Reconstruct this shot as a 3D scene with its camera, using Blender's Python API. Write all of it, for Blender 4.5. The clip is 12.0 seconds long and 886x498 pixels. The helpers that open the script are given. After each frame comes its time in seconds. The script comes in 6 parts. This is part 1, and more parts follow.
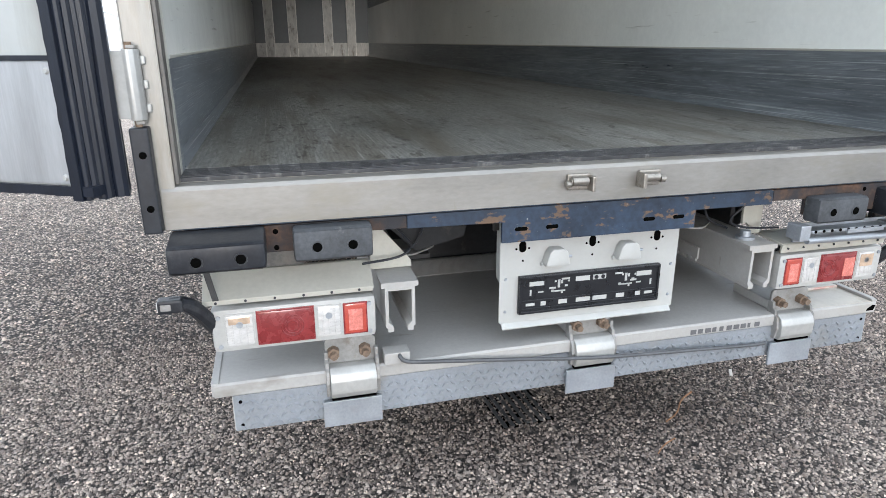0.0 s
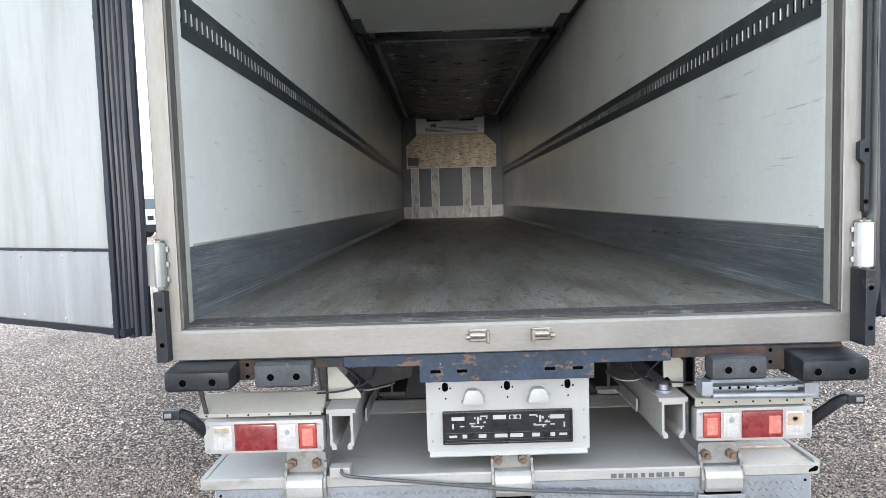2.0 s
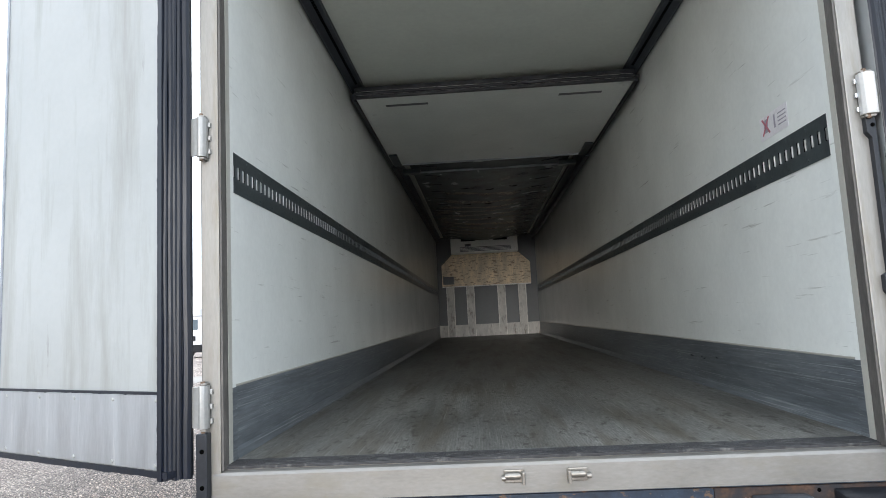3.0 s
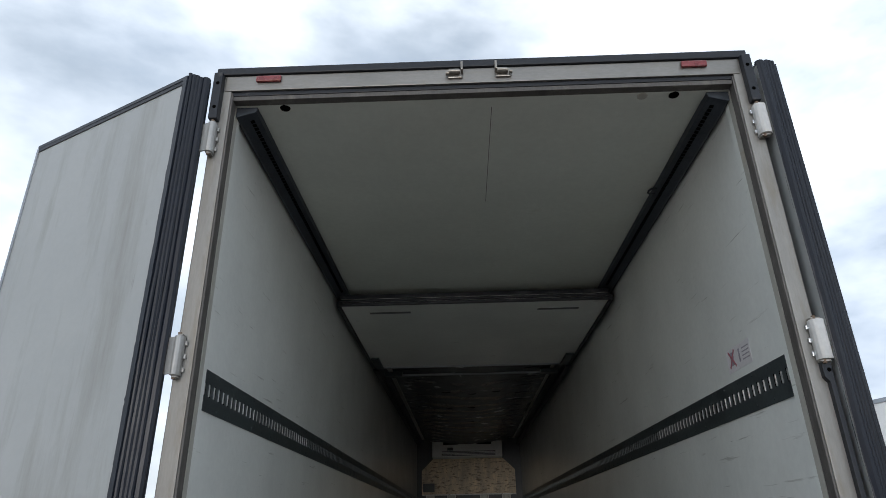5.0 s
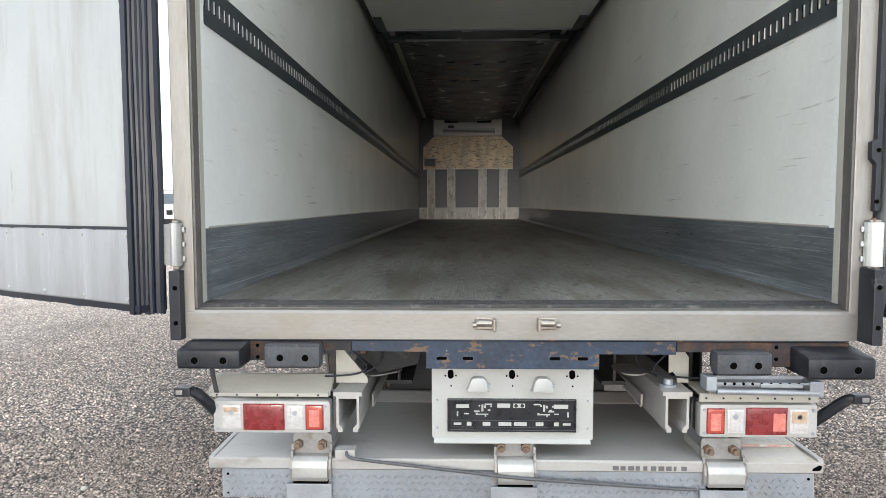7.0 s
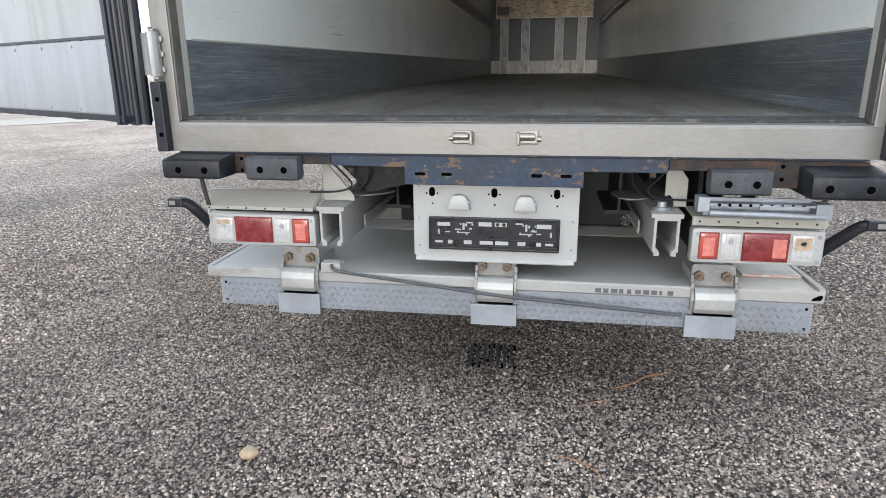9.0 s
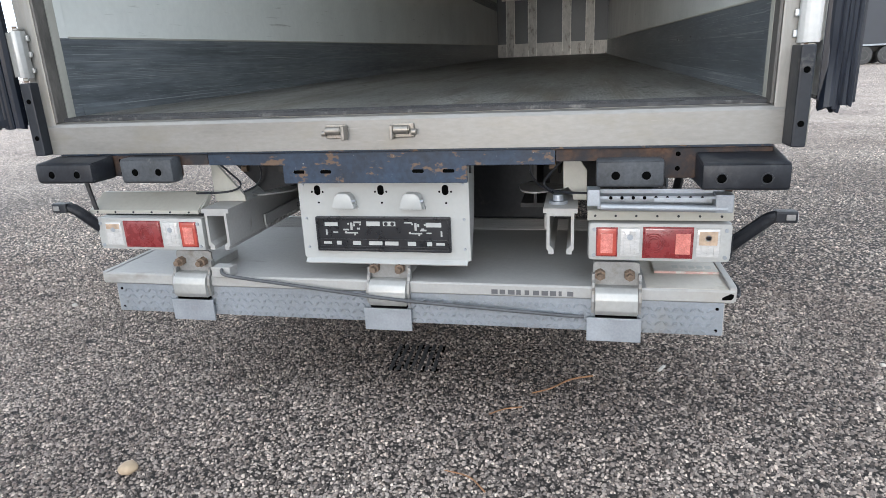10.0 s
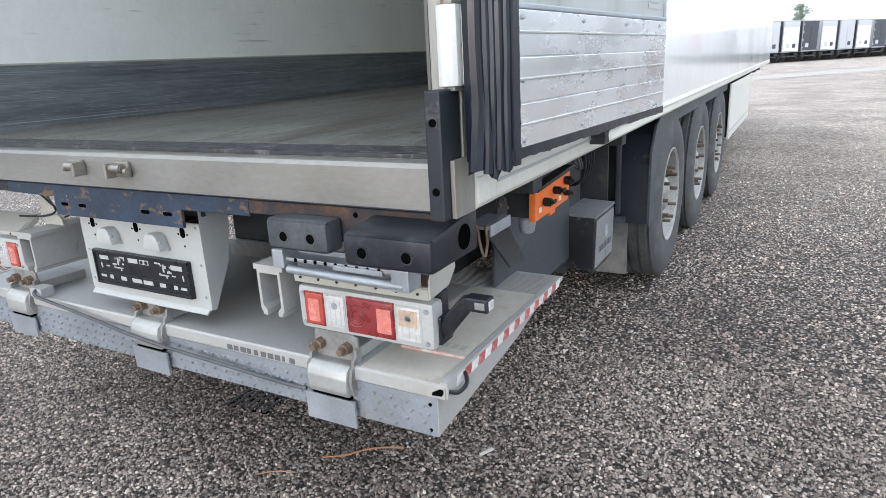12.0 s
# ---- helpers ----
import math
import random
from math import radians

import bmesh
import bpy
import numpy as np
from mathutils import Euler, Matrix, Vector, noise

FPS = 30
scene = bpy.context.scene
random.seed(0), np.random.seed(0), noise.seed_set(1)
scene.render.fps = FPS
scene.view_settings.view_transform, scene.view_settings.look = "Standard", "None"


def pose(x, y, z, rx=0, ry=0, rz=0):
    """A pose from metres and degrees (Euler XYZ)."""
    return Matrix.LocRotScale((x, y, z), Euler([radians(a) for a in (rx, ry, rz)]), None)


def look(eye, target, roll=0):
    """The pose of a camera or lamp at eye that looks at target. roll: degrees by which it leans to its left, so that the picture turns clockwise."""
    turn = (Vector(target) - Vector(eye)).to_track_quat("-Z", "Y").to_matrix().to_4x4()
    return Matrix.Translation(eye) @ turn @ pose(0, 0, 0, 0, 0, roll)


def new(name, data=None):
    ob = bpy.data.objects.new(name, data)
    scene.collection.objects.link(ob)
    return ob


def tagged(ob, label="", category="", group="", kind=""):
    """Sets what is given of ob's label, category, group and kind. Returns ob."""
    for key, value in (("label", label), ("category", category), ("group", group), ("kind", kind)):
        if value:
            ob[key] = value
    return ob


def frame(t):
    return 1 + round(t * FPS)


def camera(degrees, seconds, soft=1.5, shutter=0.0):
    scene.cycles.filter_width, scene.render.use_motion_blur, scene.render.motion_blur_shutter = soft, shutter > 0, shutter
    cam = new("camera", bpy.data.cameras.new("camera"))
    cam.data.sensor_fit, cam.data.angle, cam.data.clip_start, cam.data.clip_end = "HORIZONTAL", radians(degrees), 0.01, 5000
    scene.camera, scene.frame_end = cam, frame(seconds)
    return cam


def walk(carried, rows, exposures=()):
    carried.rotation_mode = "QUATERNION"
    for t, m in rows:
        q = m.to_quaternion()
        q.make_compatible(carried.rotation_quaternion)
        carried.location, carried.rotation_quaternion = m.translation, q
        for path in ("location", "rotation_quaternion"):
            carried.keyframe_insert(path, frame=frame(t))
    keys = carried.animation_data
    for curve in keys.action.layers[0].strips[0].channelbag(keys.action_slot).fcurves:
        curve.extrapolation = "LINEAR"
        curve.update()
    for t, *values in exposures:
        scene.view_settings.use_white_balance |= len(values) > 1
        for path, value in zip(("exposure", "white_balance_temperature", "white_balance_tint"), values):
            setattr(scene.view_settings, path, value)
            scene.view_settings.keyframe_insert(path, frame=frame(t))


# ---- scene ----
cam = camera(70.0, 12.0, soft=0.8)
PATH = [
    (0, (-0.969, -1.68, 1.499), (-0.488, 0.164, 0.893), -0.3),
    (0.5, (-0.661, -1.843, 1.502), (-0.402, 0.068, 0.971), -0.25),
    (0.7, (-0.591, -1.899, 1.508), (-0.34, 0.022, 1.012), 0.1),
    (1, (-0.492, -2.010, 1.527), (-0.292, -0.060, 1.122), -1.6),
    (1.5, (-0.403, -2.19, 1.56), (-0.357, -0.211, 1.27), -2.7),
    (2, (-0.235, -2.325, 1.601), (-0.242, -0.329, 1.468), -1.7),
    (2.5, (-0.215, -2.399, 1.642), (-0.268, -0.4, 1.686), -2.8),
    (3, (-0.211, -2.423, 1.694), (-0.318, -0.439, 1.925), -2.8),
    (3.2, (-0.200, -2.413, 1.714), (-0.311, -0.438, 2.024), -2.3),
    (4.8, (-0.162, -2.468, 1.774), (-0.195, -0.634, 2.572), -1.2),
    (5, (-0.137, -2.508, 1.809), (-0.181, -0.681, 2.621), -1.1),
    (5.5, (-0.157, -2.487, 1.804), (-0.172, -0.625, 2.532), -0.9),
    (6, (-0.187, -2.424, 1.709), (-0.219, -0.446, 2.005), -0.8),
    (6.5, (-0.216, -2.369, 1.627), (-0.237, -0.369, 1.65), -1.0),
    (7, (-0.215, -2.363, 1.546), (-0.269, -0.368, 1.424), -0.1),
    (7.2, (-0.222, -2.354, 1.514), (-0.279, -0.363, 1.332), -0.5),
    (7.5, (-0.244, -2.332, 1.475), (-0.306, -0.355, 1.18), -1.1),
    (7.7, (-0.247, -2.325, 1.450), (-0.323, -0.359, 1.093), -1.1),
    (9.3, (0.292, -2.25, 1.338), (-0.044, -0.353, 0.798), -0.4),
    (9.5, (0.358, -2.18, 1.345), (0.051, -0.281, 0.800), 0.15),
    (9.8, (0.544, -2.063, 1.349), (0.204, -0.178, 0.773), -2.4),
    (10, (0.677, -2.031, 1.337), (0.259, -0.16, 0.765), -2.6),
    (10.5, (1.038, -1.889, 1.358), (0.499, -0.046, 0.796), 1.6),
    (11, (1.308, -1.638, 1.348), (0.578, 0.133, 0.774), -0.7),
    (11.5, (1.592, -1.417, 1.354), (0.809, 0.323, 0.754), -3.0),
    (12, (1.932, -1.237, 1.382), (0.985, 0.435, 0.826), -2.9),
]
EXPOSURE = [(0.0, 0.70, 6500, 10), (2.0, 0.82, 6500, 10), (3.0, 0.56, 6500, 10), (4.6, -0.62, 6450, 10), (5.5, -0.63, 6500, 10), (6.0, 0.50, 6850, 10), (6.5, 0.72, 6900, 10), (7.7, 0.56, 6800, 10), (9.3, 0.42, 6550, 10), (11.0, 0.42, 6450, 10), (12.0, 0.56, 6450, 10)]
walk(cam, [(t, look(eye, target, roll)) for t, eye, target, roll in PATH], EXPOSURE)

# ---- light ----
SUN_EL, SUN_AZ = 4.5, 184.0          # degrees; azimuth of the sun seen from above, clockwise from +y
world = bpy.data.worlds.new("overcast_sky")
scene.world = world
world.use_nodes = True
wt = world.node_tree
wt.nodes.clear()


def wnode(kind, **kw):
    n = wt.nodes.new(kind)
    for k, v in kw.items():
        n.inputs[k].default_value = v
    return n


w_out = wnode("ShaderNodeOutputWorld")
w_sky = wnode("ShaderNodeTexSky")
w_sky.sky_type, w_sky.sun_disc = "NISHITA", False
w_sky.sun_elevation, w_sky.sun_rotation = radians(SUN_EL), radians(SUN_AZ)
w_sky.air_density, w_sky.dust_density = 1.0, 2.5
w_co = wnode("ShaderNodeTexCoord")
w_map = wnode("ShaderNodeMapping")
w_map.inputs["Scale"].default_value = (1.0, 1.0, 2.2)
w_n1 = wnode("ShaderNodeTexNoise", Scale=1.25, Detail=7.0, Roughness=0.52, Distortion=0.5)
w_n2 = wnode("ShaderNodeTexNoise", Scale=2.7, Detail=7.0, Roughness=0.55)
w_r1 = wnode("ShaderNodeValToRGB")
w_r1.color_ramp.elements[0].position, w_r1.color_ramp.elements[1].position = 0.36, 0.56
w_r2 = wnode("ShaderNodeValToRGB")
w_r2.color_ramp.elements[0].position, w_r2.color_ramp.elements[1].position = 0.34, 0.66
w_r2.color_ramp.elements[0].color = (0.60, 0.71, 0.86, 1)
w_r2.color_ramp.elements[1].color = (1.40, 1.50, 1.62, 1)
w_blue = wnode("ShaderNodeMix")
w_blue.data_type, w_blue.blend_type = "RGBA", "MIX"
w_sc = wnode("ShaderNodeMix")
w_sc.data_type, w_sc.blend_type = "RGBA", "ADD"
w_sc.inputs["Factor"].default_value = 1.0
w_mulsky = wnode("ShaderNodeVectorMath")
w_mulsky.operation = "SCALE"
w_mulsky.inputs["Scale"].default_value = 0.06
w_bg = wnode("ShaderNodeBackground", Strength=1.60)
L = wt.links.new
L(w_co.outputs["Generated"], w_map.inputs["Vector"])
L(w_map.outputs[0], w_n1.inputs["Vector"])
L(w_map.outputs[0], w_n2.inputs["Vector"])
L(w_n1.outputs["Fac"], w_r1.inputs[0])
L(w_n2.outputs["Fac"], w_r2.inputs[0])
L(w_sky.outputs[0], w_mulsky.inputs[0])
L(w_mulsky.outputs[0], w_sc.inputs["A"])
w_sc.inputs["B"].default_value = (0.36, 0.43, 0.52, 1)
L(w_sc.outputs["Result"], w_blue.inputs["A"])
L(w_r2.outputs[0], w_blue.inputs["B"])
L(w_r1.outputs[0], w_blue.inputs["Factor"])
L(w_blue.outputs["Result"], w_bg.inputs["Color"])
L(w_bg.outputs[0], w_out.inputs["Surface"])

sun = new("sun", bpy.data.lights.new("sun", "SUN"))
sun.data.energy, sun.data.angle, sun.data.color = 0.85, radians(14), (0.98, 0.99, 1.0)
sa, se = radians(SUN_AZ), radians(SUN_EL)
sun.matrix_world = look((0, 0, 30), (-math.sin(sa) * math.cos(se), -math.cos(sa) * math.cos(se), 30 - math.sin(se)))

# ---- materials ----


def material(name, colour, rough=0.5, metal=0.0, spread=0.12, scale=6.0, stretch=(1, 1, 1), fine=60.0, fine_amount=0.06,
             bump=0.0, bump_scale=80.0, stain=None, stain_scale=3.0, stain_at=(0.6, 0.75), stain_stretch=None, rough_spread=0.1,
             scratch=None, scratch_scale=14.0, scratch_stretch=(1, 1, 1), scratch_at=(0.68, 0.74), mark=None, mark_scale=30.0, mark_stretch=(1, 1, 1), mark_at=(0.70, 0.76), piece=0.0, coat=0.0, spec=0.5, weave=0.0):
    """A surface with colour variation at two scales, stains or scratches of their own shape, and fine relief."""
    m = bpy.data.materials.new(name)
    m.use_nodes = True
    nt = m.node_tree
    bsdf = nt.nodes["Principled BSDF"]
    link = nt.links.new
    co = nt.nodes.new("ShaderNodeTexCoord")

    def noise_at(s, st, detail=6.0, rg=0.6):
        mp = nt.nodes.new("ShaderNodeMapping")
        mp.inputs["Scale"].default_value = st
        tx = nt.nodes.new("ShaderNodeTexNoise")
        tx.inputs["Scale"].default_value, tx.inputs["Detail"].default_value, tx.inputs["Roughness"].default_value = s, detail, rg
        link(co.outputs["Object"], mp.inputs[0])
        link(mp.outputs[0], tx.inputs["Vector"])
        return tx.outputs["Fac"]

    def ramp(fac, a, b, ca, cb):
        r = nt.nodes.new("ShaderNodeValToRGB")
        r.color_ramp.elements[0].position, r.color_ramp.elements[1].position = a, b
        r.color_ramp.elements[0].color, r.color_ramp.elements[1].color = ca, cb
        link(fac, r.inputs[0])
        return r.outputs[0]

    def mix(fac, a, b, how="MIX"):
        x = nt.nodes.new("ShaderNodeMix")
        x.data_type, x.blend_type = "RGBA", how
        for sock, v in ((x.inputs["Factor"], fac), (x.inputs["A"], a), (x.inputs["B"], b)):
            if hasattr(v, "links"):
                link(v, sock)
            else:
                sock.default_value = v
        return x.outputs["Result"]

    lo = tuple(max(0.0, c * (1 - spread)) for c in colour) + (1,)
    hi = tuple(min(1.0, c * (1 + spread)) for c in colour) + (1,)
    big = noise_at(scale, stretch)
    col = ramp(big, 0.3, 0.7, lo, hi)
    small = noise_at(fine, stretch, 3.0)
    f = fine_amount
    col = mix(1.0, col, ramp(small, 0.3, 0.7, (1 - f, 1 - f, 1 - f, 1), (1 + f, 1 + f, 1 + f, 1)), "MULTIPLY")
    if stain:
        k = ramp(noise_at(stain_scale, stain_stretch or stretch, 8.0, 0.65), *stain_at, (0, 0, 0, 1), (1, 1, 1, 1))
        col = mix(k, col, tuple(stain) + (1,))
    if scratch:
        k2 = ramp(noise_at(scratch_scale, scratch_stretch, 5.0, 0.7), *scratch_at, (0, 0, 0, 1), (1, 1, 1, 1))
        col = mix(k2, col, tuple(scratch) + (1,))
    if mark:
        k3 = ramp(noise_at(mark_scale, mark_stretch, 4.0, 0.6), *mark_at, (0, 0, 0, 1), (1, 1, 1, 1))
        col = mix(k3, col, tuple(mark) + (1,))
    if piece:
        info = nt.nodes.new("ShaderNodeObjectInfo")
        col = mix(1.0, col, ramp(info.outputs["Random"], 0.0, 1.0, (1 - piece,) * 3 + (1,), (1 + piece,) * 3 + (1,)), "MULTIPLY")
    bsdf.inputs["Metallic"].default_value = metal
    bsdf.inputs["Coat Weight"].default_value = coat
    bsdf.inputs["Specular IOR Level"].default_value = spec
    link(ramp(big, 0.25, 0.75, (max(0.04, rough - rough_spread),) * 3 + (1,), (min(1, rough + rough_spread),) * 3 + (1,)), bsdf.inputs["Roughness"])
    if weave:
        ck = nt.nodes.new("ShaderNodeTexVoronoi")
        ck.distance = "CHEBYCHEV"
        ck.inputs["Scale"].default_value, ck.inputs["Randomness"].default_value = 85.0, 0.25
        link(co.outputs["Object"], ck.inputs["Vector"])
        col = mix(1.0, col, ramp(ck.outputs["Distance"], 0.05, 0.5, (1 + weave,) * 3 + (1,), (1 - weave,) * 3 + (1,)), "MULTIPLY")
    if bump:
        b = nt.nodes.new("ShaderNodeBump")
        b.inputs["Strength"].default_value, b.inputs["Distance"].default_value = bump, 0.004
        link(noise_at(bump_scale, stretch, 4.0), b.inputs["Height"])
        link(b.outputs[0], bsdf.inputs["Normal"])
    link(col, bsdf.inputs["Base Color"])
    return m


GRP = material("grp_wall", (0.85, 0.87, 0.83), 0.17, rough_spread=0.02, spread=0.06, scale=1.6, fine=30, fine_amount=0.025, bump=0.05, bump_scale=12,
               stain=(0.70, 0.715, 0.66), stain_scale=2.2, stain_at=(0.70, 0.95), stain_stretch=(1, 0.35, 3.0),
               scratch=(0.22, 0.22, 0.20), scratch_scale=2.6, scratch_stretch=(1, 0.6, 9), scratch_at=(0.70, 0.76),
               mark=(0.45, 0.45, 0.41), mark_scale=3.0, mark_stretch=(1, 0.9, 15), mark_at=(0.650, 0.79))
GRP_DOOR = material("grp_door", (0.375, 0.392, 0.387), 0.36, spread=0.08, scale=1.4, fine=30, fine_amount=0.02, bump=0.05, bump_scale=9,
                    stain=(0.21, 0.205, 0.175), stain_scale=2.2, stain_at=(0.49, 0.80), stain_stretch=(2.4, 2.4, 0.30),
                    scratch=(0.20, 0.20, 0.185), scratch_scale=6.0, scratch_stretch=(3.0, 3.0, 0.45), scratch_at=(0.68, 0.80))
CEIL = material("grp_ceiling", (0.68, 0.705, 0.645), 0.4, spread=0.06, scale=2.0, fine=25, fine_amount=0.03, bump=0.05, bump_scale=10,
                stain=(0.48, 0.46, 0.38), stain_scale=2.0, stain_at=(0.62, 0.85))
KICK = material("kick_band", (0.155, 0.173, 0.190), 0.36, 0.25, spread=0.35, scale=3.0, stretch=(1, 0.25, 3), fine=24, fine_amount=0.2, bump=0.15, bump_scale=30,
                stain=(0.23, 0.25, 0.26), stain_scale=2.6, stain_at=(0.50, 0.78), stain_stretch=(1, 0.4, 3),
                scratch=(0.38, 0.40, 0.405), scratch_scale=3.8, scratch_stretch=(1, 0.20, 75), scratch_at=(0.59, 0.64),
                mark=(0.42, 0.44, 0.44), mark_scale=5.0, mark_stretch=(1, 0.55, 110), mark_at=(0.63, 0.67))
FLOORM = material("floor_board", (0.172, 0.170, 0.158), 0.42, spec=0.4, weave=0.28, spread=0.32, scale=2.2, stretch=(2.2, 0.35, 1), fine=48, fine_amount=0.45, bump=0.4, bump_scale=150,
                  stain=(0.100, 0.086, 0.066), stain_scale=2.4, stain_at=(0.48, 0.66), stain_stretch=(3.4, 0.30, 1),
                  scratch=(0.045, 0.038, 0.030), scratch_scale=7.0, scratch_stretch=(3.0, 1.3, 1), scratch_at=(0.575, 0.64),
                  mark=(0.29, 0.288, 0.265), mark_scale=5.0, mark_stretch=(15, 0.28, 1), mark_at=(0.60, 0.70))
STEEL = material("stainless", (0.270, 0.262, 0.246), 0.48, 0.7, spread=0.14, scale=3.0, stretch=(0.8, 3, 2.4), fine=40, fine_amount=0.07, bump=0.06, bump_scale=30,
                 stain=(0.25, 0.235, 0.20), stain_scale=3.8, stain_at=(0.52, 0.74), scratch=(0.24, 0.22, 0.185), scratch_scale=5, scratch_stretch=(5, 1, 0.7), scratch_at=(0.64, 0.80),
                 mark=(0.40, 0.39, 0.37), mark_scale=5, mark_stretch=(1.2, 1, 14), mark_at=(0.66, 0.80))
POST = material("stainless_post", (0.30, 0.292, 0.272), 0.50, 0.55, spread=0.14, scale=3.0, stretch=(3, 3, 0.5), fine=40, fine_amount=0.07, bump=0.06, bump_scale=30,
                stain=(0.24, 0.215, 0.175), stain_scale=4.0, stain_at=(0.50, 0.72), stain_stretch=(3, 3, 0.5), scratch=(0.16, 0.135, 0.10), scratch_scale=10, scratch_at=(0.70, 0.76))
THRESH = material("ribbed_threshold", (0.032, 0.033, 0.036), 0.5, 0.2, spread=0.4, scale=6, stretch=(1, 3, 1), fine=40, fine_amount=0.25, bump=0.2, bump_scale=60, stain=(0.17, 0.168, 0.16), stain_scale=14, stain_at=(0.54, 0.72), stain_stretch=(1.6, 7, 1), scratch=(0.016, 0.016, 0.016), scratch_scale=9, scratch_at=(0.62, 0.70))
CREAM = material("cream_paint", (0.43, 0.42, 0.372), 0.42, spread=0.07, scale=5.0, fine=70, fine_amount=0.04, bump=0.03,
                 stain=(0.38, 0.33, 0.25), stain_scale=6.0, stain_at=(0.60, 0.80), scratch=(0.20, 0.14, 0.09), scratch_scale=22, scratch_at=(0.72, 0.77))
PLATFORM = material("grey_paint", (0.365, 0.357, 0.341), 0.5, spread=0.08, scale=3.0, fine=90, fine_amount=0.05, bump=0.05, bump_scale=120,
                    stain=(0.305, 0.283, 0.247), stain_scale=3.0, stain_at=(0.52, 0.78), scratch=(0.22, 0.15, 0.09), scratch_scale=14, scratch_at=(0.71, 0.76),
                    mark=(0.24, 0.225, 0.20), mark_scale=7, mark_stretch=(0.6, 3, 1), mark_at=(0.64, 0.76))
WHITEP = material("white_panel", (0.41, 0.414, 0.40), 0.36, spread=0.04, scale=5, fine=60, fine_amount=0.02, bump=0.02,
                  stain=(0.44, 0.41, 0.35), stain_scale=6, stain_at=(0.60, 0.82), scratch=(0.26, 0.20, 0.14), scratch_scale=22, scratch_at=(0.73, 0.78))
GALV = material("galvanised", (0.345, 0.37, 0.40), 0.48, 0.55, spread=0.16, scale=9, fine=120, fine_amount=0.08, bump=0.05,
                stain=(0.30, 0.29, 0.28), stain_scale=7, stain_at=(0.62, 0.78))
CHECKER = material("checker_plate", (0.245, 0.264, 0.287), 0.55, 0.35, spread=0.14, scale=6, fine=110, fine_amount=0.08, bump=0.06,
                   stain=(0.25, 0.25, 0.24), stain_scale=5, stain_at=(0.58, 0.76))
ALU = material("aluminium", (0.72, 0.745, 0.77), 0.27, 0.85, spread=0.09, scale=3, stretch=(1, 1, 4), fine=50, fine_amount=0.05, bump=0.03,
               stain=(0.60, 0.615, 0.625), stain_scale=3, stain_at=(0.50, 0.90), stain_stretch=(2, 2, 1.2))
ALU_STREAK = material("aluminium_streaked", (0.44, 0.455, 0.47), 0.42, 0.75, spread=0.12, scale=4, stretch=(5, 5, 0.5), fine=40, fine_amount=0.05, bump=0.03,
                      stain=(0.60, 0.61, 0.61), stain_scale=4, stain_at=(0.60, 0.72), stain_stretch=(5, 5, 0.4))
HINGEALU = material("hinge_aluminium", (0.42, 0.42, 0.405), 0.46, 0.45, spread=0.1, scale=8, fine=60, fine_amount=0.06, bump=0.04, stain=(0.34, 0.32, 0.30), stain_scale=9, stain_at=(0.62, 0.78))
WORNWHITE = material("worn_white_paint", (0.60, 0.60, 0.58), 0.45, 0.1, spread=0.08, scale=9, fine=60, fine_amount=0.05, stain=(0.20, 0.19, 0.18), stain_scale=14, stain_at=(0.66, 0.70), stain_stretch=(2, 2, 0.7))
BLUE = material("blue_beam", (0.019, 0.034, 0.060), 0.5, 0.1, spread=0.3, scale=9, fine=60, fine_amount=0.2, bump=0.15, bump_scale=60,
                stain=(0.13, 0.082, 0.052), stain_scale=20, stain_at=(0.585, 0.63), stain_stretch=(0.7, 1, 1.3), scratch=(0.22, 0.23, 0.235), scratch_scale=42, scratch_at=(0.65, 0.70))
RUST = material("rusty_steel", (0.085, 0.048, 0.031), 0.8, 0.1, spread=0.4, scale=12, fine=80, fine_amount=0.25, bump=0.3, bump_scale=70,
                stain=(0.030, 0.030, 0.034), stain_scale=7, stain_at=(0.38, 0.54))
RUSTBOLT = material("rusty_bolt", (0.17, 0.12, 0.085), 0.75, 0.2, spread=0.35, scale=30, fine=120, fine_amount=0.2, bump=0.2)
RUBBER = material("rubber", (0.017, 0.019, 0.024), 0.42, spec=0.35, spread=0.3, scale=9, fine=70, fine_amount=0.2, bump=0.1, bump_scale=70,
                  stain=(0.075, 0.075, 0.075), stain_scale=9, stain_at=(0.52, 0.80), scratch=(0.18, 0.175, 0.17), scratch_scale=20, scratch_at=(0.66, 0.74))
GASKET = material("door_gasket", (0.006, 0.009, 0.017), 0.36, spec=0.38, spread=0.25, scale=6, stretch=(3, 3, 0.4), fine=50, fine_amount=0.2, bump=0.08, bump_scale=40,
                  stain=(0.026, 0.03, 0.036), stain_scale=7, stain_at=(0.62, 0.78), stain_stretch=(3, 3, 0.5))
BUMPER_GREY = material("worn_rubber", (0.060, 0.065, 0.072), 0.55, spec=0.35, spread=0.25, scale=14, fine=90, fine_amount=0.18, bump=0.15, bump_scale=60,
                       stain=(0.20, 0.20, 0.195), stain_scale=16, stain_at=(0.62, 0.76))
STRIP = material("dark_plastic", (0.020, 0.023, 0.029), 0.45, spec=0.35, spread=0.2, scale=10, fine=70, fine_amount=0.12, bump=0.06,
                 stain=(0.14, 0.13, 0.12), stain_scale=9, stain_at=(0.66, 0.8))
BLACK = material("black_paint", (0.012, 0.013, 0.015), 0.5, spec=0.3, spread=0.3, scale=8, fine=50, fine_amount=0.2, bump=0.08,
                 stain=(0.09, 0.082, 0.07), stain_scale=5, stain_at=(0.6, 0.82))
